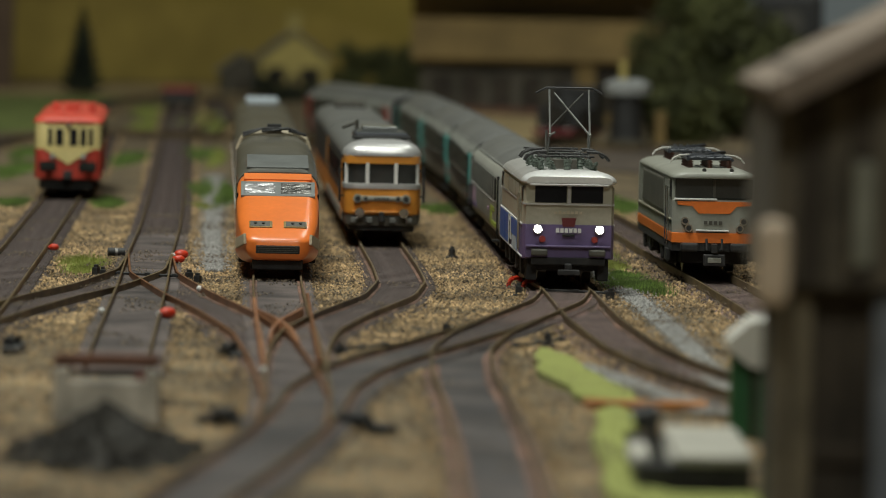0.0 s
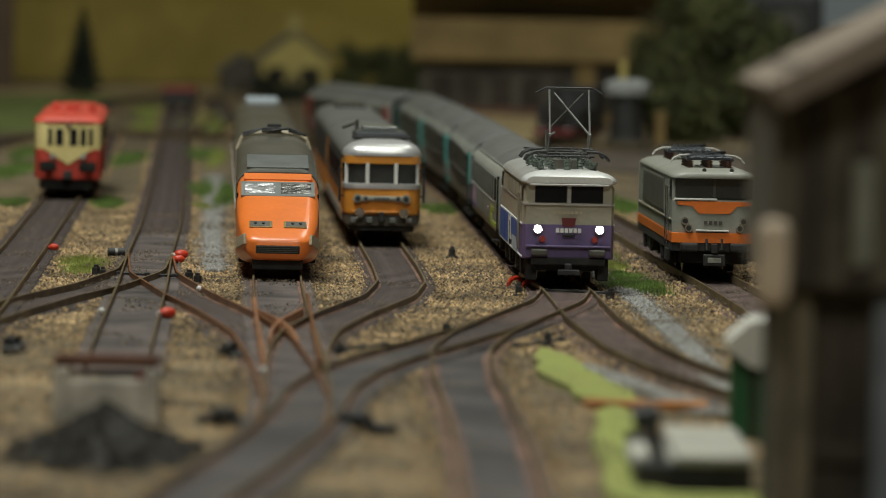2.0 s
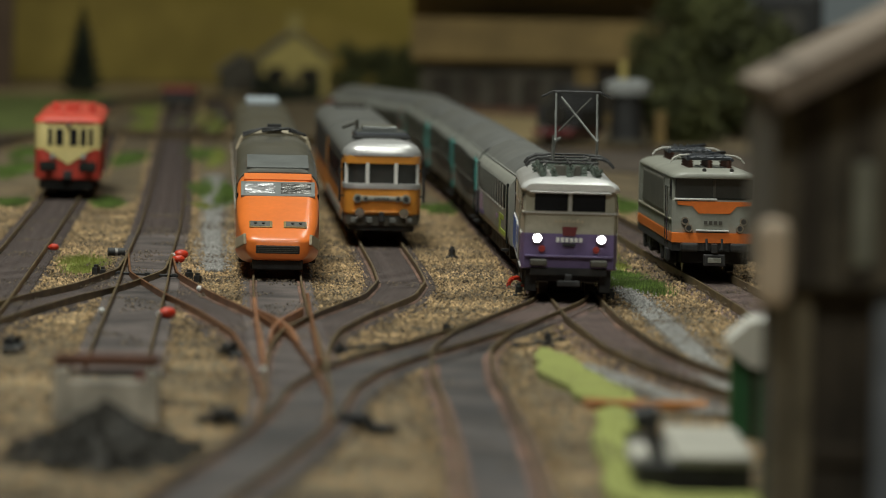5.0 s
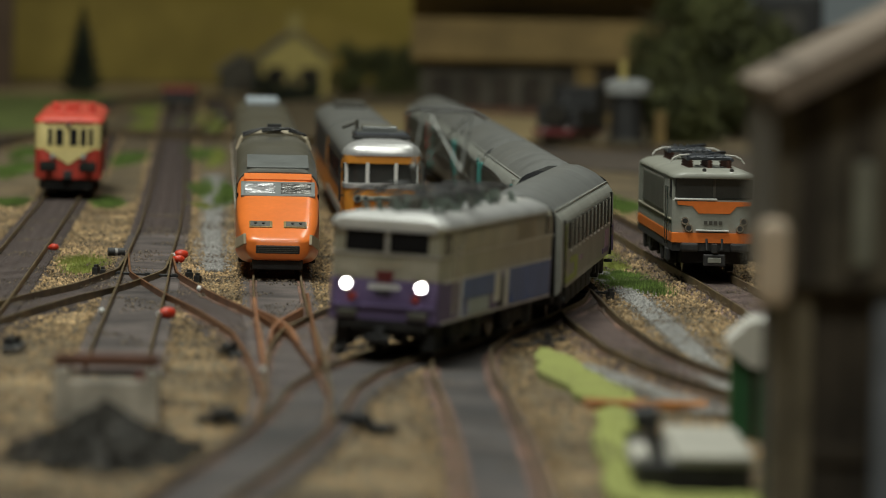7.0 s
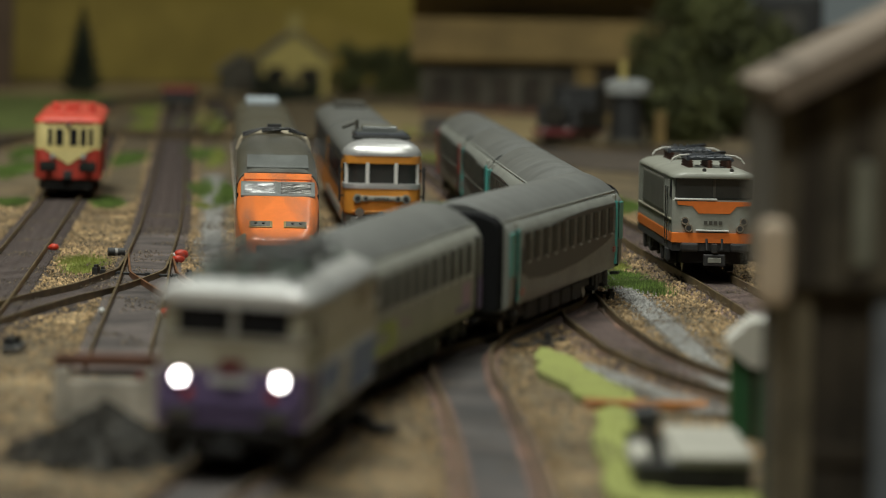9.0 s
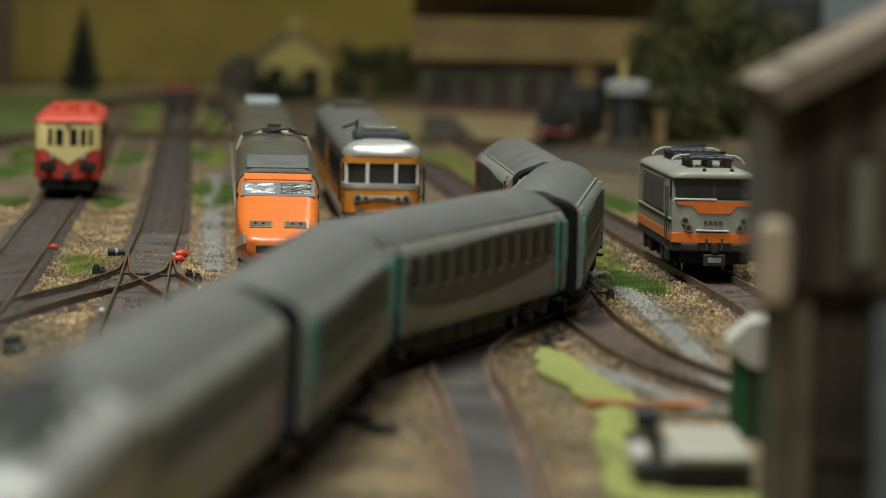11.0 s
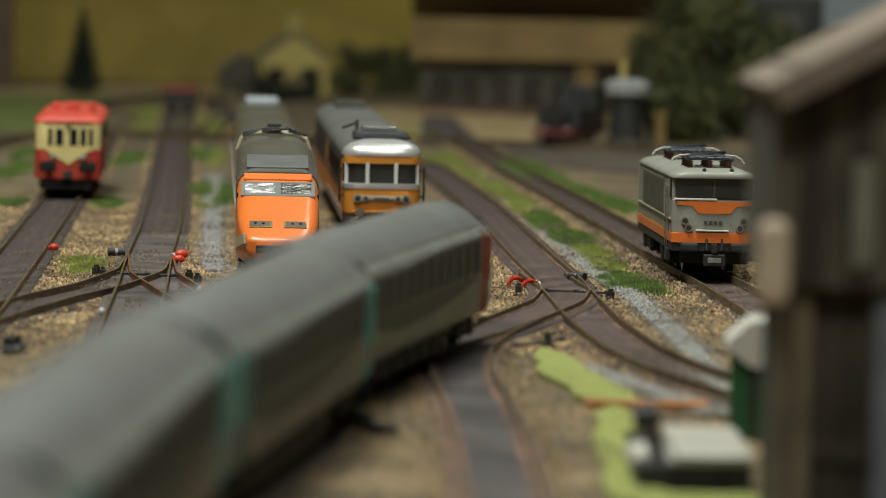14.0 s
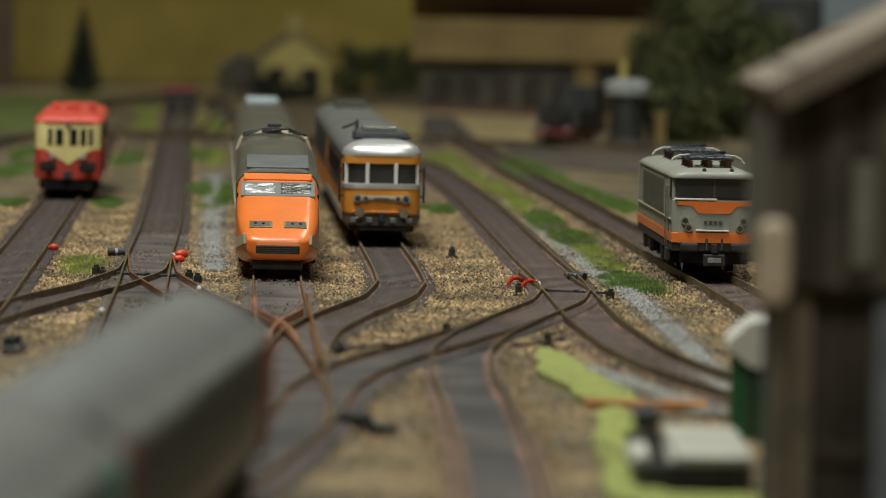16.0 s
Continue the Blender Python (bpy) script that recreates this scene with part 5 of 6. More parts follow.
    sizes = [(0.12, 0.09), (0.085, 0.08), (0.105, 0.09), (0.15, 0.085), (0.082, 0.10), (0.035, 0.06), (0.078, 0.11)]
    for i, ((x, y), (h, wd)) in enumerate(zip(spots, sizes)):
        foliage("broadleaf_tree", "olive green model tree with loose foliage clumps", "tree", (x, y, -0.004), h, wd, "leaf", 2600, 0.0034, 40 + i, 0.0)
    x, y = -0.0828, 5.3630
    for i, dx in enumerate((-0.012, 0.02, 0.045)):
        foliage("hedge_tree", "dull green low tree beside the goods shed", "tree", (x + dx, y + 0.1, -0.004), 0.05, 0.045, "leaf", 900, 0.0030, 60 + i, 0.05)
    # water crane and steam engine standing by the shed
    x, y = 0.1317, 3.9923
    cr = thing("water_tower", (x, y, -0.004), "small black water tower with pale grey domed top", "water tower")
    smooth(part("column", rod((0, 0, 0), (0, 0, 0.036), 0.0125, None, 24, 0.0115), "black", cr), 40)
    smooth(part("tank", rod((0, 0, 0.036), (0, 0, 0.043), 0.0165, None, 28, 0.0175), "roofpale", cr, "pale grey tank"), 40)
    smooth(part("tank_top", rod((0, 0, 0.043), (0, 0, 0.047), 0.0175, None, 28, 0.010), "roofpale", cr), 40)
    part("finial", rod((-0.003, 0, 0.047), (-0.003, 0, 0.061), 0.0030, None, 10), "plaster", cr, "ochre finial post")
    part("base", rod((0, 0, 0), (0, 0, 0.003), 0.016, None, 24), "stonewall", cr)
    x, y = 0.0823, 3.8549
    st = thing("steam_engine", (x, y, 0), "black model steam tank engine with red frame", "locomotive", "trains on the layout", -18)
    smooth(part("boiler", rod((0, -0.02, 0.019), (0, 0.03, 0.019), 0.0095, None, 20), "black", st), 40)
    part("smokebox_door", rod((0, -0.0215, 0.019), (0, -0.02, 0.019), 0.008, None, 20), "coal", st)
    part("chimney", rod((0, -0.014, 0.027), (0, -0.014, 0.040), 0.003, None, 12, 0.0036), "black", st)
    part("dome", rod((0, 0.006, 0.027), (0, 0.006, 0.034), 0.004, None, 12, 0.002), "black", st)
    part("cab", box(-0.015, 0.015, 0.030, 0.055, 0.008, 0.039, 0.001), "black", st)
    part("side_tank", box(-0.0155, -0.009, -0.012, 0.03, 0.010, 0.024, 0.0008), "black", st)
    part("side_tank", box(0.009, 0.0155, -0.012, 0.03, 0.010, 0.024, 0.0008), "black", st)
    part("frame", box(-0.0145, 0.0145, -0.024, 0.056, 0.0055, 0.0095, 0.0006), "maroon", st, "dark red frame")
    for a in (-0.012, 0.008, 0.03, 0.046):
        wheelset(st, a, 0.0065)
    x, y = 0.1565, 3.9962
    part("gate_post", box(-0.004, 0.004, -0.004, 0.004, -0.004, 0.020, 0.0006), "tile", thing("gate_post", (x, y, 0), "ochre square gate post by the water tower", "post"))
    x, y = 0.1207, 4.4832
    g = thing("stacked_bricks", (x, y, -0.004), "low orange brick stack on a pallet", "brick stack")
    part("bricks", box(-0.014, 0.014, 0, 0.02, 0.002, 0.010, 0.0006), "tile", g)
    part("pallet", box(-0.016, 0.016, -0.001, 0.021, 0, 0.002, 0.0003), "timber", g)
    x, y = -0.2221, 4.5537
    wg = thing("small_wagon", (x, y, 0), "small dark wagon with red-brown top far down the siding", "wagon", "trains on the layout")
    part("body", box(-0.013, 0.013, 0, 0.05, 0.006, 0.016, 0.0008), "black", wg)
    part("top", box(-0.014, 0.014, -0.001, 0.051, 0.016, 0.019, 0.0006), "doorred", wg)
    for a in (0.012, 0.038):
        wheelset(wg, a)
    # pale sky board and dark hanging lamp beyond the trees
    tagged(part("sky_board", box(0.30, 1.4, 5.88, 5.90, 0.070, 0.9), "skyboard"), "pale blue painted sky board", "backdrop", kind="structure")
    x, y, z = 0.3041, 4.9000, 0.0819
    lp = thing("spot_lamp", (x, y, z), "black spot lamp on a stand behind the trees", "lamp")
    part("housing", box(-0.030, 0.030, -0.02, 0.03, -0.03, 0.026, 0.006), "black", lp)
    part("lens", rod((0, -0.021, 0), (0, -0.019, 0), 0.012, None, 20), "skirt", lp)
    part("stand", rod((0, 0, -0.02), (0, 0, -z - 0.004), 0.004, None, 8), "black", lp)
    # drape at the far corner
    x, y = -0.4420, 5.4978
    cu = thing("drape", (x - 0.02, y - 0.05, -0.004), "brown folded drape at the backdrop's edge", "curtain")
    for i in range(8):
        part("fold", rod((-0.045 + i * 0.010, 0.004 * (i % 2), -0.004), (-0.045 + i * 0.010, 0.004 * (i % 2), 0.3), 0.006, None, 10), "drape", cu)


# ---------------------------------------------------------------- close to the camera
def build_foreground():
    # timber signal cabin
    x, y = 0.0667, 1.1000
    cab = thing("timber_cabin", (x, y, -0.0042), "tall dark timber model cabin with weathered posts", "building")
    W, Dp, Hh = 0.075, 0.10, 0.098
    part("wall_front", box(0.004, W, 0.004, 0.007, 0, Hh, 0.0004), "timber", cab)
    part("wall_side", box(0.004, 0.007, 0.007, Dp, 0, Hh, 0.0004), "timber", cab)
    part("wall_back", box(0.004, W, Dp, Dp + 0.003, 0, Hh, 0.0004), "timber", cab)
    for i in range(8):
        xx = 0.0075 + i * 0.0086
        part("board", box(xx, xx + 0.0078, 0.0026, 0.0042, 0, Hh, 0.0003), "timber", cab)
    for xx, ww, mm in ((0.0004, 0.0030, "timber2"), (0.0042, 0.0036, "timber2"), (0.0204, 0.0060, "steelblue"), (0.036, 0.004, "timber2")):
        part("post", box(xx, xx + ww, 0.0, 0.0046, 0, 0.052, 0.0005), mm, cab)
    for k in (0.018, 0.050, 0.078):
        part("cross_rail", box(0.0, W, 0.0012, 0.0040, k, k + 0.0035, 0.0004), "timber", cab)
    # upper storey set out over the posts
    part("jetty", box(-0.0004, W, -0.002, Dp, 0.0535, 0.0915, 0.0006), "timber_grey", cab, "dark boarded upper storey")
    for i in range(5):
        part("jetty_board", box(-0.0006 + i * 0.0050, 0.0040 + i * 0.0050, -0.0032, -0.0020, 0.0535, 0.089 + 0.0022 * i, 0.0003), "timber" if i % 2 else "timber_grey", cab)
    for xx in (0.0152,):
        win = part("window", box(xx, xx + 0.0042, -0.0044, -0.0026, 0.058, 0.079, 0.0004), "paneglass", cab)
        part("window_frame", box(xx - 0.0006, xx + 0.0003, -0.0050, -0.0028, 0.057, 0.080, 0.0002), "timber2", win)
    tilt = -28
    part("roof", box(-0.0020, 0.12, -0.012, Dp + 0.012, -0.0016, 0.0016, 0.0008, None, pose(0.0, 0, 0.0932, 0, tilt, 0)), "roofgrey", cab, "weathered grey-brown sloping roof")
    part("barge_board", box(-0.0020, 0.12, -0.0135, -0.0115, -0.0036, 0.0022, 0.0006, None, pose(0.0, 0, 0.0932, 0, tilt, 0)), "roofgrey", cab)
    # pale lantern on the cabin's corner
    x, y, z = 0.0658, 1.0900, 0.0545
    lantern = thing("wall_lantern", (x, y, z), "cream rounded lantern on the cabin corner", "lantern")
    part("glass", box(-0.0032, 0.0034, -0.003, 0.004, -0.0085, 0.0085, 0.0026), "skin_cream", lantern)
    part("lantern_bracket", box(-0.002, 0.003, -0.006, 0.004, 0.0535, 0.0560, 0.0004), "timber", cab)
    # green relay kiosk
    x, y = 0.0782, 1.3750
    k = thing("green_kiosk", (x, y, -0.0042), "small green lineside kiosk with white pitched lid", "kiosk")
    part("body", box(-0.0052, 0.0056, -0.004, 0.007, 0, 0.0225, 0.0008), "green", k)
    for i in range(4):
        part("panel_rib", box(-0.0046 + i * 0.0028, -0.0036 + i * 0.0028, -0.0048, -0.0038, 0.001, 0.0215, 0.0003), "green", k)
    part("door_gap", box(-0.0004, 0.0012, -0.0046, -0.0036, 0.001, 0.0210), "timber", k)
    prof = [(-0.0066, 0.0232), (-0.0062, 0.0252), (-0.0006, 0.0302), (0.0066, 0.0300), (0.0068, 0.0226), (0.0022, 0.0182), (-0.0006, 0.0186)]
    smooth(part("lid", hull([(-0.0070, prof), (0.0095, [(x_, z_ + 0.0008) for x_, z_ in prof])]), "palewhite", k, "white pitched lid"), 30)
    # pale flat platform with a dark underside and a leaning pole
    x, y = 0.0578, 1.2160
    p = thing("loading_platform", (x, y, -0.0042), "low pale loading platform on dark timbers", "platform")
    part("deck", box(-0.0048, 0.0125, 0.0, 0.085, 0.0070, 0.0090, 0.0006), "palewood", p, "pale worn deck")
    part("timber_base", box(-0.0135, 0.0120, 0.001, 0.080, 0.0, 0.0070, 0.0006), "black", p)
    part("ramp", box(-0.0145, -0.0046, 0.010, 0.055, 0.0045, 0.0076, 0.0014), "palewood", p)
    x, y = 0.0523, 1.2260
    q = thing("signal_post", (x, y, -0.0042), "dark leaning ground signal with weight lever", "signal")
    part("post", rod((0, 0, 0), (-0.0068, 0.004, 0.0190), 0.0017, None, 10), "black", q)
    part("weight", rod((-0.0088, 0.004, 0.0160), (-0.0030, 0.004, 0.0172), 0.0028, None, 12), "black", q)
    part("base", box(-0.003, 0.003, -0.002, 0.004, 0, 0.0025, 0.0004), "black", q)
    x, y = 0.0525, 1.4640
    pl = thing("fallen_plank", (x, y, -0.0042), "rust-orange plank lying in the grass", "plank")
    part("plank", box(-0.014, 0.019, -0.003, 0.006, 0, 0.0024, 0.0005), "rustwood", pl)
    # buffer stop with a heap of coal
    x, y = -0.0842, 1.3801
    b = thing("buffer_stop", (x, y, -0.0042), "wooden buffer stop with red-brown beam and pale posts", "buffer stop")
    part("beam", box(-0.0135, 0.0135, -0.002, 0.002, 0.0146, 0.0178, 0.0007), "brownwood", b, "red-brown beam")
    for s in (-1, 1):
        part("post", box(s * 0.0115 - 0.0017, s * 0.0115 + 0.0017, -0.003, 0.005, 0, 0.0140, 0.0005), "rubble", b, "pale post")
        part("strut", rod((s * 0.0115, 0.003, 0.013), (s * 0.0115, 0.03, 0.001), 0.0014, None, 8), "brownwood", b)
    part("infill", box(-0.0098, 0.0098, -0.0025, 0.0045, 0, 0.0112, 0.0008), "rubble", b, "pale rubble infill")
    part("red_lamp", rod((0.0085, -0.0002, 0.0125), (0.0085, 0.002, 0.0125), 0.0011, None, 10), "dullred", b)
    x, y = -0.0794, 1.2976
    bm = bmesh.new()
    bmesh.ops.create_grid(bm, x_segments=60, y_segments=60, size=1)
    for v in bm.verts:
        r = math.hypot(v.co.x, v.co.y)
        z = max(0, 1 - r) ** 1.5 * 0.0125 * (1 + 0.35 * noise.noise((v.co.x * 3, v.co.y * 3, 5))) + 0.0011 * noise.noise((v.co.x * 22, v.co.y * 22, 1))
        v.co = (v.co.x * 0.028, v.co.y * 0.066, z - 0.001 - 0.004 * max(0, r - 0.9))
    heap = thing("coal_heap", (x, y, -0.0042), "loose heap of dark coal before the buffer stop", "coal heap")
    part("mound", bm, "coal", heap)
    rnd = random.Random(8)
    bm = bmesh.new()
    for i in range(500):
        a, r = rnd.uniform(0, 6.28), rnd.random() ** 0.6
        s = rnd.uniform(0.0004, 0.0011)
        c = (0.024 * r * math.cos(a), 0.06 * r * math.sin(a), max(0, 1 - r) ** 1.5 * 0.0120)
        box(-s, s, -s, s, -s, s, 0, bm, Matrix.Translation(c) @ Euler((rnd.uniform(0, 3), rnd.uniform(0, 3), 0)).to_matrix().to_4x4())
    tagged(part("coal", bm, "coal", heap), kind="stuff")


# ---------------------------------------------------------------- lineside
def build_lineside():
    blacks = [(-0.1303, 2.0584), (-0.1268, 2.0433), (-0.0942, 2.0362), (-0.0900, 2.0139), (0.0278, 1.9905), (0.0604, 1.9658), (0.0016, 1.7487), (0.0335, 1.7165), (-0.0303, 1.6418), (0.0037, 2.2591)]
    first = None
    for i, (x, y) in enumerate(blacks):
        m = pose(x, y, -0.0042, 0, 0, 25 * (i % 3) - 20)
        if first:
            copy_thing(first, m)
            continue
        first = tagged(new("point_box"), "small black plastic point connector block on the ballast", "connector", "point connectors")
        first.matrix_basis = m
        part("block", box(-0.0011, 0.0011, -0.0014, 0.0014, 0, 0.0040, 0.0003), "black", first)
        part("cap", box(-0.0007, 0.0007, -0.0009, 0.0009, 0.0040, 0.0050, 0.0002), "black", first)
        part("foot", box(-0.0019, 0.0019, -0.002, 0.002, 0, 0.0010, 0.0002), "black", first)
    # the last block stands in for a dark curved shadow along the rail
    motors = [(-0.1277, 1.6364), (-0.0619, 1.6265), (-0.0531, 1.3774), (-0.0207, 1.3734)]
    first = None
    for i, (x, y) in enumerate(motors):
        m = pose(x, y, -0.0042, 0, 0, 15 * i)
        if first:
            copy_thing(first, m)
            continue
        first = tagged(new("point_motor"), "dark point motor housing beside the turnout", "point motor", "point motors")
        first.matrix_basis = m
        part("housing", box(-0.0028, 0.0028, -0.012, 0.012, 0, 0.0026, 0.0008), "black", first)
        part("lever", rod((0.001, 0.002, 0.002), (0.001, 0.002, 0.0052), 0.0010, None, 8), "black", first)
        part("solenoid", rod((-0.0015, -0.006, 0.0035), (-0.0015, 0.004, 0.0035), 0.0016, None, 10), "black", first)
    lamps = [((-0.1580, 2.2219), 0.0019, 0.5), ((-0.1039, 2.1745), 0.0026, 20), ((-0.1034, 2.1429), 0.0022, 8), ((-0.0896, 1.7896), 0.0026, 30), ((0.0123, 1.7882), 0.0014, 0)]
    for (x, y), r, a in lamps:
        o = thing("red_plug", (x, y, -0.0024), "small red plastic wire plug lying on the ballast", "plug", "red plugs", a)
        bm = bmesh.new()
        bmesh.ops.create_uvsphere(bm, u_segments=14, v_segments=8, radius=r)
        for v in bm.verts:
            v.co = (v.co.x * 1.15, v.co.y * 0.8, v.co.z * 0.72 + r * 0.72)
        smooth(part("plug_body", bm, "redplastic", o), 60)
        part("plug_tip", rod((-r * 1.5, 0, r * 0.6), (-r * 0.8, 0, r * 0.6), r * 0.3, None, 8), "white" if r > 0.0024 else "redplastic", o)
    for (x, y), a in (((-0.1302, 2.1863), 10), ((0.0511, 2.0699), -35)):
        o = thing("wire_connector", (x, y, -0.0024), "black cylindrical wire connector lying on the ballast", "connector", "wire connectors", a)
        smooth(part("sleeve", rod((-0.0036, 0, 0.0017), (0.0032, 0, 0.0017), 0.0017, None, 12), "black", o), 40)
        part("collar", rod((-0.0008, 0, 0.0016), (0.0002, 0, 0.0016), 0.0018, None, 12), "steel", o)
    for (x, y) in ((-0.1119, 1.8005), (-0.0497, 1.5383), (-0.0862, 1.9431)):
        o = thing("white_stud", (x, y, -0.0022), "tiny white stud beside the rail", "stud", "white studs")
        bm = bmesh.new()
        bmesh.ops.create_uvsphere(bm, u_segments=10, v_segments=6, radius=0.0011)
        bmesh.ops.translate(bm, verts=bm.verts[:], vec=(0, 0, 0.0012))
        part("head", bm, "white", o)
        part("stem", rod((0, 0, 0), (0, 0, 0.001), 0.0006, None, 8), "steel", o)
    # throw bars across the turnouts
    for (x0, y0), (x1, y1) in (((0.0354, 1.9897), (0.0617, 1.9773)), ((-0.1221, 2.0452), (-0.0975, 2.0308)), ((0.0388, 1.7126), (0.0215, 1.6742)), ((-0.0322, 1.6360), (-0.0157, 1.6729))):
        o = thing("throw_bar", (x0, y0, -0.0019), "thin black throw bar lying across the turnout", "throw bar", "throw bars")
        v = Vector((x1 - x0, y1 - y0, 0))
        part("bar", rod((0, 0, 0.0004), (v.x, v.y, 0.0004), 0.0005, None, 6), "black", o)
        for k in (0.08, 0.5, 0.92):
            part("clamp", box(v.x * k - 0.0010, v.x * k + 0.0010, v.y * k - 0.0016, v.y * k + 0.0016, 0, 0.0012, 0.0002), "black", o)
    # bent red wires at the main turnout
    x, y = 0.0257, 2.0399
    for dx, dy in ((0.0, 0.0), (0.0050, -0.018)):
        o = thing("red_wire", (x + dx, y + dy, -0.0042), "bent red wire loop at the turnout", "wire", "red wires")
        cu = bmesh.new()
        pts = [(-0.0012, 0, 0), (-0.0008, 0, 0.0026), (0.0004, 0, 0.0040), (0.0022, 0.002, 0.0042), (0.0038, 0.004, 0.0034)]
        for a, b in zip(pts, pts[1:]):
            rod(a, b, 0.00085, cu, 8)
        smooth(part("wire", cu, "redplastic", o), 60)
        part("wire_end", rod((0.0036, 0.004, 0.0035), (0.0052, 0.005, 0.0028), 0.0010, None, 8), "white" if dx else "black", o)


# ---------------------------------------------------------------- ground cover
def build_cover():
    rng = np.random.default_rng(5)
    allq = np.concatenate([line(p) for p in TRACKS.values()])

    def off_track(P, reach):
        """Points that lie clear of every track."""
        cell = {}
        for a in allq:
            cell.setdefault((int(a[0] // 0.02), int(a[1] // 0.02)), []).append(a)
        keep = np.ones(len(P), bool)
        for i, p in enumerate(P):
            cx, cy = int(p[0] // 0.02), int(p[1] // 0.02)
            for u in (-1, 0, 1):
                for v in (-1, 0, 1):
                    for a in cell.get((cx + u, cy + v), ()):
                        if (a[0] - p[0]) ** 2 + (a[1] - p[1]) ** 2 < reach * reach:
                            keep[i] = False
        return P[keep]

    def stones(name, P, lo, hi, material, label, z=-0.0042):
        n = len(P)
        base = np.array([(1, 0, 0), (-1, 0, 0), (0, 1, 0), (0, -1, 0), (0, 0, 1), (0, 0, -0.6)], float)
        tri = np.array([(0, 2, 4), (2, 1, 4), (1, 3, 4), (3, 0, 4), (2, 0, 5), (1, 2, 5), (3, 1, 5), (0, 3, 5)])
        s = rng.uniform(lo, hi, (n, 1, 1)) * rng.uniform(0.6, 1.25, (n, 6, 3))
        a = rng.uniform(0, 6.28, n)
        V = base[None] * s
        c, d = np.cos(a)[:, None], np.sin(a)[:, None]
        X, Y = V[:, :, 0] * c - V[:, :, 1] * d, V[:, :, 0] * d + V[:, :, 1] * c
        V = np.stack([X + P[:, None, 0], Y + P[:, None, 1], V[:, :, 2] + z + 0.3 * lo], 2).reshape(-1, 3)
        T = (tri[None] + 6 * np.arange(n)[:, None, None]).reshape(-1, 3)
        me = bpy.data.meshes.new(name)
        me.from_pydata(V.tolist(), [], T.tolist())
        me.materials.append(M[material])
        return tagged(new(name, me), label, "gravel", kind="stuff")

    def scatter(n, d0, d1, k=0.088):
        d = np.sqrt(rng.uniform(d0 * d0, d1 * d1, n))
        return np.c_[rng.uniform(-1, 1, n) * k * d, d]

    P = off_track(scatter(90000, 1.70, 2.75), 0.0138)
    stones("ballast_stones", P, 0.0004, 0.0009, "stone", "loose brown ballast stones between the tracks")
    P = off_track(scatter(15000, 0.95, 1.70), 0.0138)
    stones("ballast_stones", P, 0.0004, 0.0009, "stone", "loose brown ballast stones between the tracks")
    # ballast spilt over the edges of the beds
    nn = np.concatenate([normals(line(p)) for p in TRACKS.values()])
    pick = rng.integers(0, len(allq), 42000)
    side = rng.choice([-1, 1], 42000) * rng.normal(0.0134, 0.0011, 42000)
    P = allq[pick] + nn[pick] * side[:, None] + rng.uniform(-0.002, 0.002, (42000, 2))
    P = off_track(P, 0.0102)
    stones("spilt_ballast", P, 0.0003, 0.0008, "stone", "ballast spilt over the track edges", -0.0030)
    P = scatter(60000, 1.25, 2.6)
    P = P[[noise.noise((x * 45, y * 22, 3)) > 0.12 for x, y in P]]
    stones("stray_stones", P, 0.0002, 0.0005, "stone_dark", "stray chips on the track beds", -0.0021)

    def blob(name, label, cx, cy, rx, ry, material, z=-0.0034, seed=0, turn=0.0, category="turf"):
        pts = []
        for i in range(40):
            a = 6.2832 * i / 40
            r = 1 + 0.28 * noise.noise((math.cos(a) * 1.6, math.sin(a) * 1.6, seed * 3.1)) + 0.12 * noise.noise((math.cos(a) * 5, math.sin(a) * 5, seed))
            u, v = rx * r * math.cos(a), ry * r * math.sin(a)
            pts.append((cx + u * math.cos(turn) - v * math.sin(turn), cy + u * math.sin(turn) + v * math.cos(turn)))
        return tagged(part(name, slab(pts, -0.008, z), material), label, category, kind="structure")

    def blades(cx, cy, rx, ry, n, h, turn, seed):
        # a handful of overlapping tufts, dense in the middle and ragged outside
        mid = rng.normal(0, 0.42, (9, 2))
        wide = rng.uniform(0.12, 0.34, 9)
        k = rng.integers(0, 9, n)
        d = mid[k] + rng.normal(0, 1, (n, 2)) * wide[k][:, None]
        u, v = rx * d[:, 0], ry * d[:, 1]
        return np.c_[cx + u * math.cos(turn) - v * math.sin(turn), cy + u * math.sin(turn) + v * math.cos(turn), np.full(n, h)]

    green, lime = [], []
    G_SPOTS = [((-0.2150, 2.7206), 0.011, 0.05), ((-0.1652, 2.7331), 0.010, 0.07), ((-0.1974, 3.4031), 0.013, 0.17), ((-0.1602, 3.5484), 0.008, 0.16), ((-0.1281, 2.9269), 0.008, 0.12), ((-0.1131, 2.8539), 0.006, 0.2), ((-0.0030, 2.7406), 0.008, 0.05), ((0.0740, 2.0669), 0.012, 0.05), ((0.0691, 2.1144), 0.009, 0.04),
               ((0.0570, 2.4515), 0.010, 0.12), ((0.0488, 2.6304), 0.010, 0.12), ((0.0904, 2.8347), 0.011, 0.12), ((0.0759, 3.0196), 0.012, 0.14), ((0.0614, 3.2512), 0.013, 0.16), ((0.0471, 3.4429), 0.012, 0.16), ((-0.2480, 3.1755), 0.012, 0.12), ((-0.2609, 3.4769), 0.014, 0.1)]
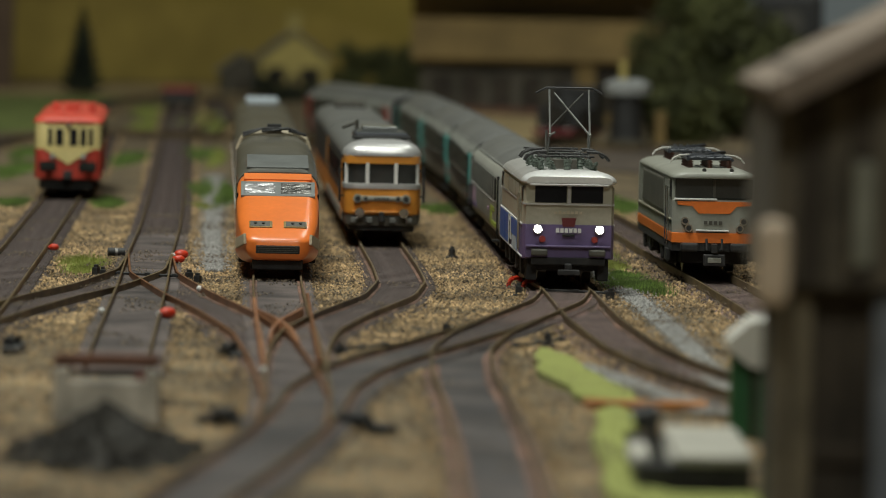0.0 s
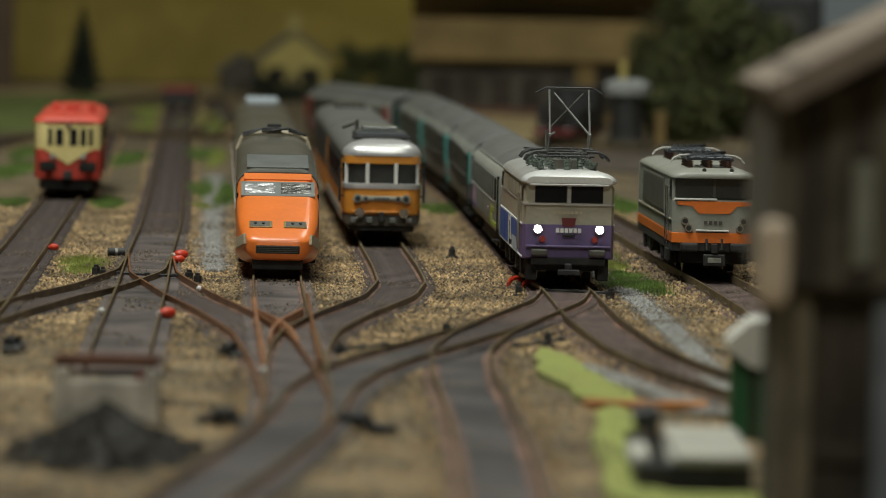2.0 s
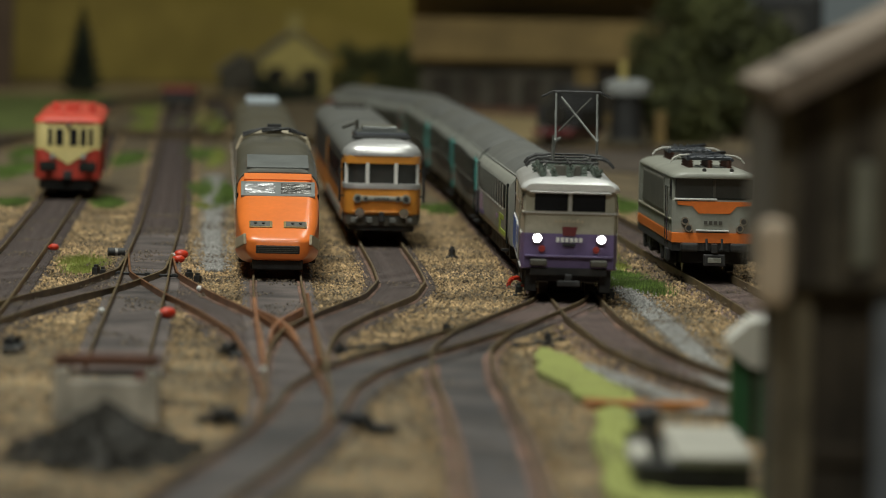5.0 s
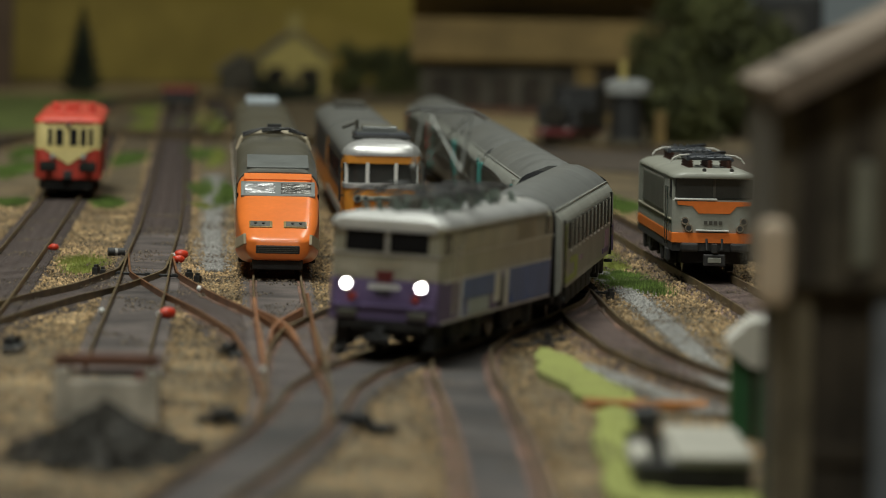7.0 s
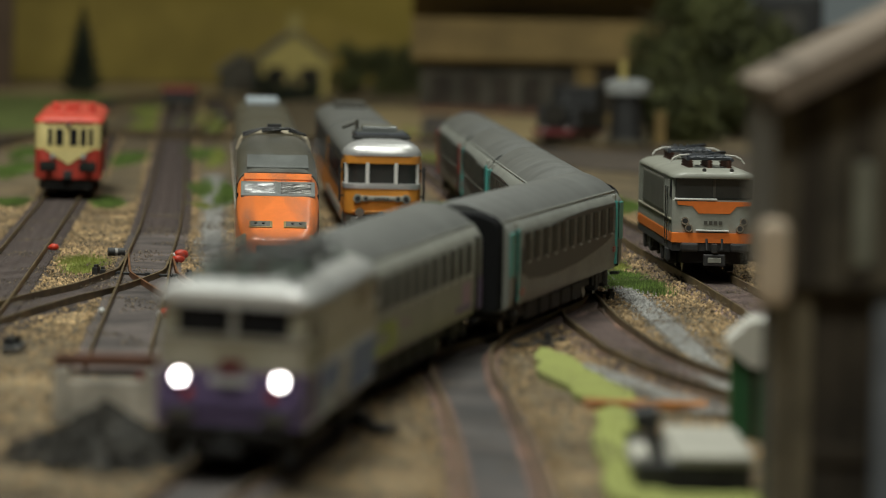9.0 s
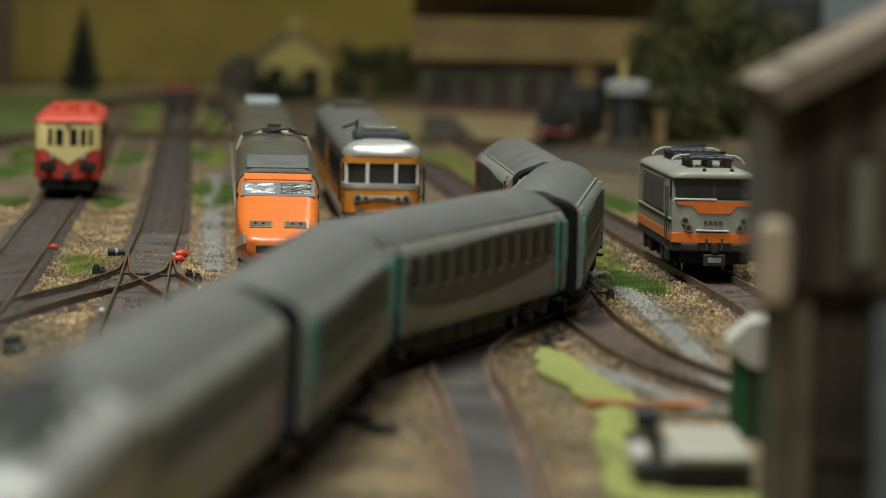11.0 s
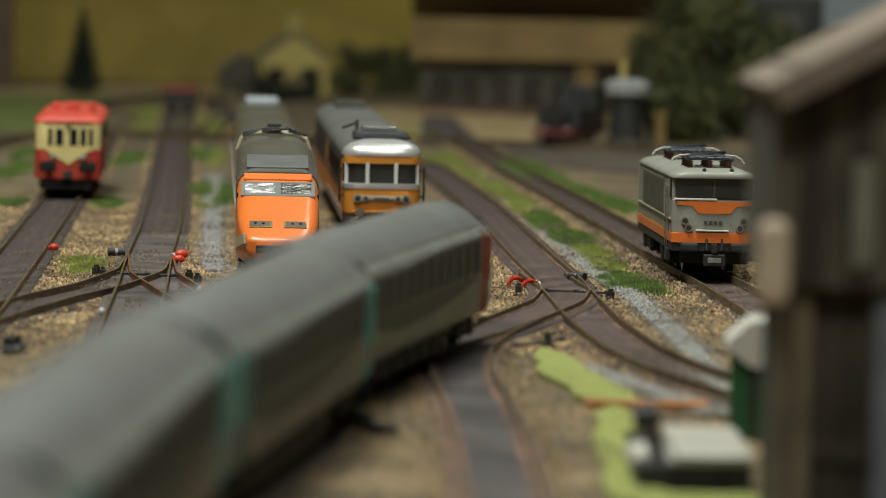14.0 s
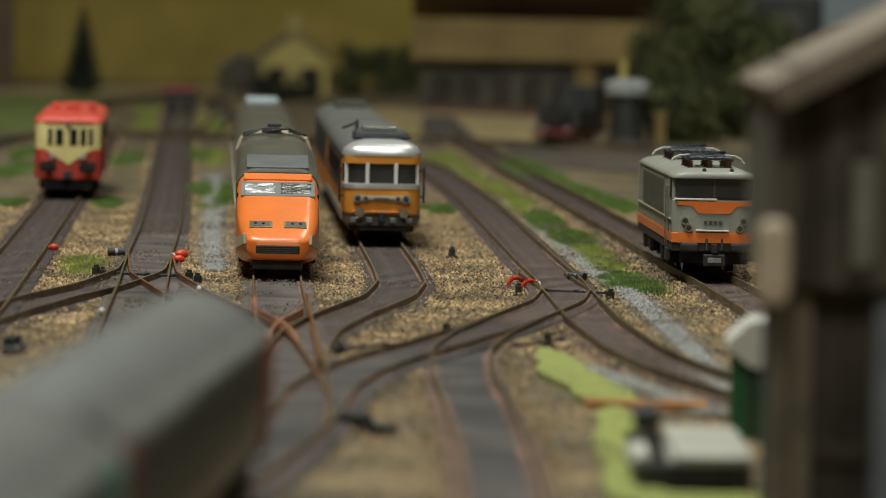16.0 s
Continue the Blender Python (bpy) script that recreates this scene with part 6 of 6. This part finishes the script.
    Y_SPOTS = [((-0.2501, 4.6287), 0.016, 0.30), ((-0.2109, 4.3179), 0.011, 0.15), ((-0.1950, 4.4600), 0.012, 0.20), ((-0.1400, 2.1408), 0.010, 0.08), ((0.0027, 3.5402), 0.012, 0.18), ((0.0162, 3.2631), 0.010, 0.16), ((0.0278, 3.0437), 0.009, 0.14), ((0.0378, 2.8365), 0.009, 0.13), ((0.0626, 2.3249), 0.010, 0.09), ((0.0666, 2.2149), 0.009, 0.06), ((-0.1761, 4.2315), 0.012, 0.2), ((-0.2282, 4.1872), 0.014, 0.2), ((-0.2033, 4.2981), 0.012, 0.2),
               ((-0.1209, 2.7207), 0.007, 0.04), ((-0.0231, 4.1864), 0.014, 0.2), ((-0.1438, 3.4632), 0.006, 0.2)]
    for i, ((x, y), rx, ry) in enumerate(G_SPOTS):
        blob("turf_mat", "matted green turf between the tracks", x, y, rx * 0.62, ry * 0.62, "greenmat", z=-0.0036, seed=100 + i, turn=0.03)
        green.append(blades(x, y, rx, ry * 0.9, 5200, 0.0020, 0.03, i))
    for i, ((x, y), rx, ry) in enumerate(Y_SPOTS):
        blob("turf_mat", "matted yellow-green turf between the tracks", x, y, rx * 0.66, ry * 0.66, "lime", z=-0.0036, seed=140 + i, turn=0.03)
        lime.append(blades(x, y, rx, ry * 0.85, 3500, 0.0015, 0.03, i))
    for i, ((x, y), rx, ry, tn) in enumerate((((0.0345, 1.6120), 0.0060, 0.056, 0.05), ((0.0390, 1.5560), 0.0080, 0.060, 0.10), ((0.0445, 1.5080), 0.0085, 0.042, 0.10), ((0.0460, 1.4100), 0.0050, 0.045, 0.0), ((0.0420, 1.3200), 0.0045, 0.080, 0.0), ((0.0440, 1.2350), 0.0070, 0.050, 0.0), ((0.0560, 1.1900), 0.016, 0.020, 0.0), ((0.0680, 1.1900), 0.010, 0.018, 0.0))):
        blob("lime_turf", "bright lime turf mat near the cabin", x, y, rx, ry, "limebright", z=-0.0018 - 0.00012 * i, seed=60 + i, turn=tn)
        lime.append(blades(x, y, rx * 0.7, ry * 0.7, 500, 0.0012, tn, i))

    def blade_mesh(name, B, material, label):
        n = len(B)
        a = rng.uniform(0, 6.283, n)
        h = B[:, 2] * rng.uniform(0.5, 1.3, n)
        w = 0.00022
        dx, dy = np.cos(a) * w, np.sin(a) * w
        lx, ly = rng.normal(0, 0.0006, n), rng.normal(0, 0.0006, n)
        z0 = np.full(n, -0.0045)
        V = np.stack([np.c_[B[:, 0] - dx, B[:, 1] - dy, z0], np.c_[B[:, 0] + dx, B[:, 1] + dy, z0], np.c_[B[:, 0] + lx, B[:, 1] + ly, -0.0036 + h]], 1).reshape(-1, 3)
        T = np.arange(3 * n).reshape(-1, 3)
        me = bpy.data.meshes.new(name)
        me.from_pydata(V.tolist(), [], T.tolist())
        me.materials.append(M[material])
        tagged(new(name, me), label, "grass", kind="stuff")

    blade_mesh("grass", np.concatenate(green), "grass", "short green static grass fibres")
    blade_mesh("grass", np.concatenate(lime), "limegrass", "short yellow-green static grass fibres")

    # grey grit footpaths
    def path(pts, w, name, label):
        q = line(pts, 0.01, 0.03)
        nn = normals(q)
        pr = [w * (1 + 0.25 * noise.noise((i * 0.35, 0, w * 900))) for i in range(len(q))]
        left = [tuple(c + n * r) for c, n, r in zip(q, nn, pr)]
        right = [tuple(c - n * r * (1 + 0.2 * noise.noise((i * 0.4, 7, 0)))) for i, (c, n, r) in enumerate(zip(q, nn, pr))]
        bm = bmesh.new()
        for a in range(len(q) - 1):
            vs = [bm.verts.new((*p, z)) for p, z in ((left[a], -0.0031), (right[a], -0.0031), (right[a + 1], -0.0031), (left[a + 1], -0.0031))]
            bm.faces.new(vs)
        bmesh.ops.remove_doubles(bm, verts=bm.verts[:], dist=1e-6)
        e = bmesh.ops.extrude_face_region(bm, geom=bm.faces[:])
        bmesh.ops.translate(bm, verts=[v for v in e["geom"] if isinstance(v, bmesh.types.BMVert)], vec=(0, 0, -0.004))
        bmesh.ops.recalc_face_normals(bm, faces=bm.faces[:])
        tagged(part(name, bm, "path"), label, "path", kind="structure")
        P = np.concatenate([q + nn * rng.uniform(-w, w, (len(q), 1)) + rng.normal(0, 0.003, q.shape) for _ in range(60)])
        stones("path_grit", P, 0.0002, 0.00045, "grit", "fine grey grit of the footpath", -0.0031)

    path([(-0.1319, 3.1503), (-0.1094, 2.6023), (-0.0976, 2.3146), (-0.0875, 2.1013)], 0.0036, "footpath", "narrow grey grit footpath between the tracks")
    path([(0.0043, 3.1387), (0.0241, 2.7768), (0.0420, 2.4616), (0.0585, 2.2115), (0.0707, 1.9697), (0.0767, 1.7742), (0.0797, 1.6011), (0.0817, 1.4893)], 0.0040, "footpath", "grey grit footpath beside the main track")
    path([(0.0387, 1.6252), (0.0491, 1.5813), (0.0558, 1.5388), (0.0660, 1.4900), (0.0749, 1.4430)], 0.0046, "footpath", "grey grit footpath near the cabin")


# ---------------------------------------------------------------- the moving train
ROUTE = line(TRAIN_LINE)
ROUTE_S = np.r_[0, np.cumsum(np.hypot(*np.diff(ROUTE, axis=0).T))]
START = float(ROUTE_S[np.argmin(np.hypot(ROUTE[:, 0] - 0.0433, ROUTE[:, 1] - 1.9851))])
# seconds, metres that the train has run
RUN = [(0, 0), (4.25, 0), (4.6, 0.022), (5.4, 0.140), (6.3, 0.284), (7.0, 0.400), (7.5, 0.489), (8.0, 0.584), (8.5, 0.683), (9.0, 0.790), (9.2, 0.835), (11.5, 1.388), (12.0, 1.508), (12.5, 1.634), (13.0, 1.751), (13.5, 1.870), (14.0, 1.991), (14.5, 2.119), (15.0, 2.253), (15.5, 2.386), (16.0, 2.511)]


def travel(t):
    a = np.array(RUN)
    x, y = a[:, 0], a[:, 1]
    d = np.diff(y) / np.diff(x)
    m = np.r_[d[0], [0 if p * q <= 0 else 2 * p * q / (p + q) for p, q in zip(d, d[1:])], d[-1]]
    i = int(np.clip(np.searchsorted(x, t, "right") - 1, 0, len(x) - 2))
    h = x[i + 1] - x[i]
    u = (t - x[i]) / h
    return (2 * u**3 - 3 * u**2 + 1) * y[i] + (u**3 - 2 * u**2 + u) * h * m[i] + (3 * u**2 - 2 * u**3) * y[i + 1] + (u**3 - u**2) * h * m[i + 1]


def on_route(s):
    return np.array([np.interp(s, ROUTE_S, ROUTE[:, 0]), np.interp(s, ROUTE_S, ROUTE[:, 1])])


def ride(front, length, pivot, lean=0.0):
    """Pose of a vehicle whose nose has run to front, carried by two pivots."""
    a, b = on_route(front - pivot), on_route(front - length + pivot)
    c, h = (a + b) / 2, a - b
    return pose(c[0], c[1], 0, 0, lean, math.degrees(math.atan2(h[0], -h[1])))


def motions():
    gap = 0.014
    lead = 0.0
    for ob, length in TRAIN:
        rows = [(t / 4, ride(START + travel(t / 4) - lead, length, 0.046 if length < 0.2 else 0.040, 2.2 * min(1.0, travel(t / 4) / 0.4) if length < 0.2 else 0.0)) for t in range(0, 65)]
        walk(ob, rows)
        lead += length + (gap - 0.003 if length < 0.2 else gap)


build_ground()
build_express()
build_diesel()
build_red()
build_grey_loco()
build_background()
build_foreground()
build_lineside()
build_cover()
TRAIN = [(build_loco(), LOCO_L), (build_coach("coachgrey", True), COACH_L), (build_coach("turq", False), COACH_L), (build_coach("turq", False), COACH_L), (build_coach("turq", False), COACH_L), (build_coach("doorred", False), COACH_L)]
build_crossing()
build_tracks()
motions()
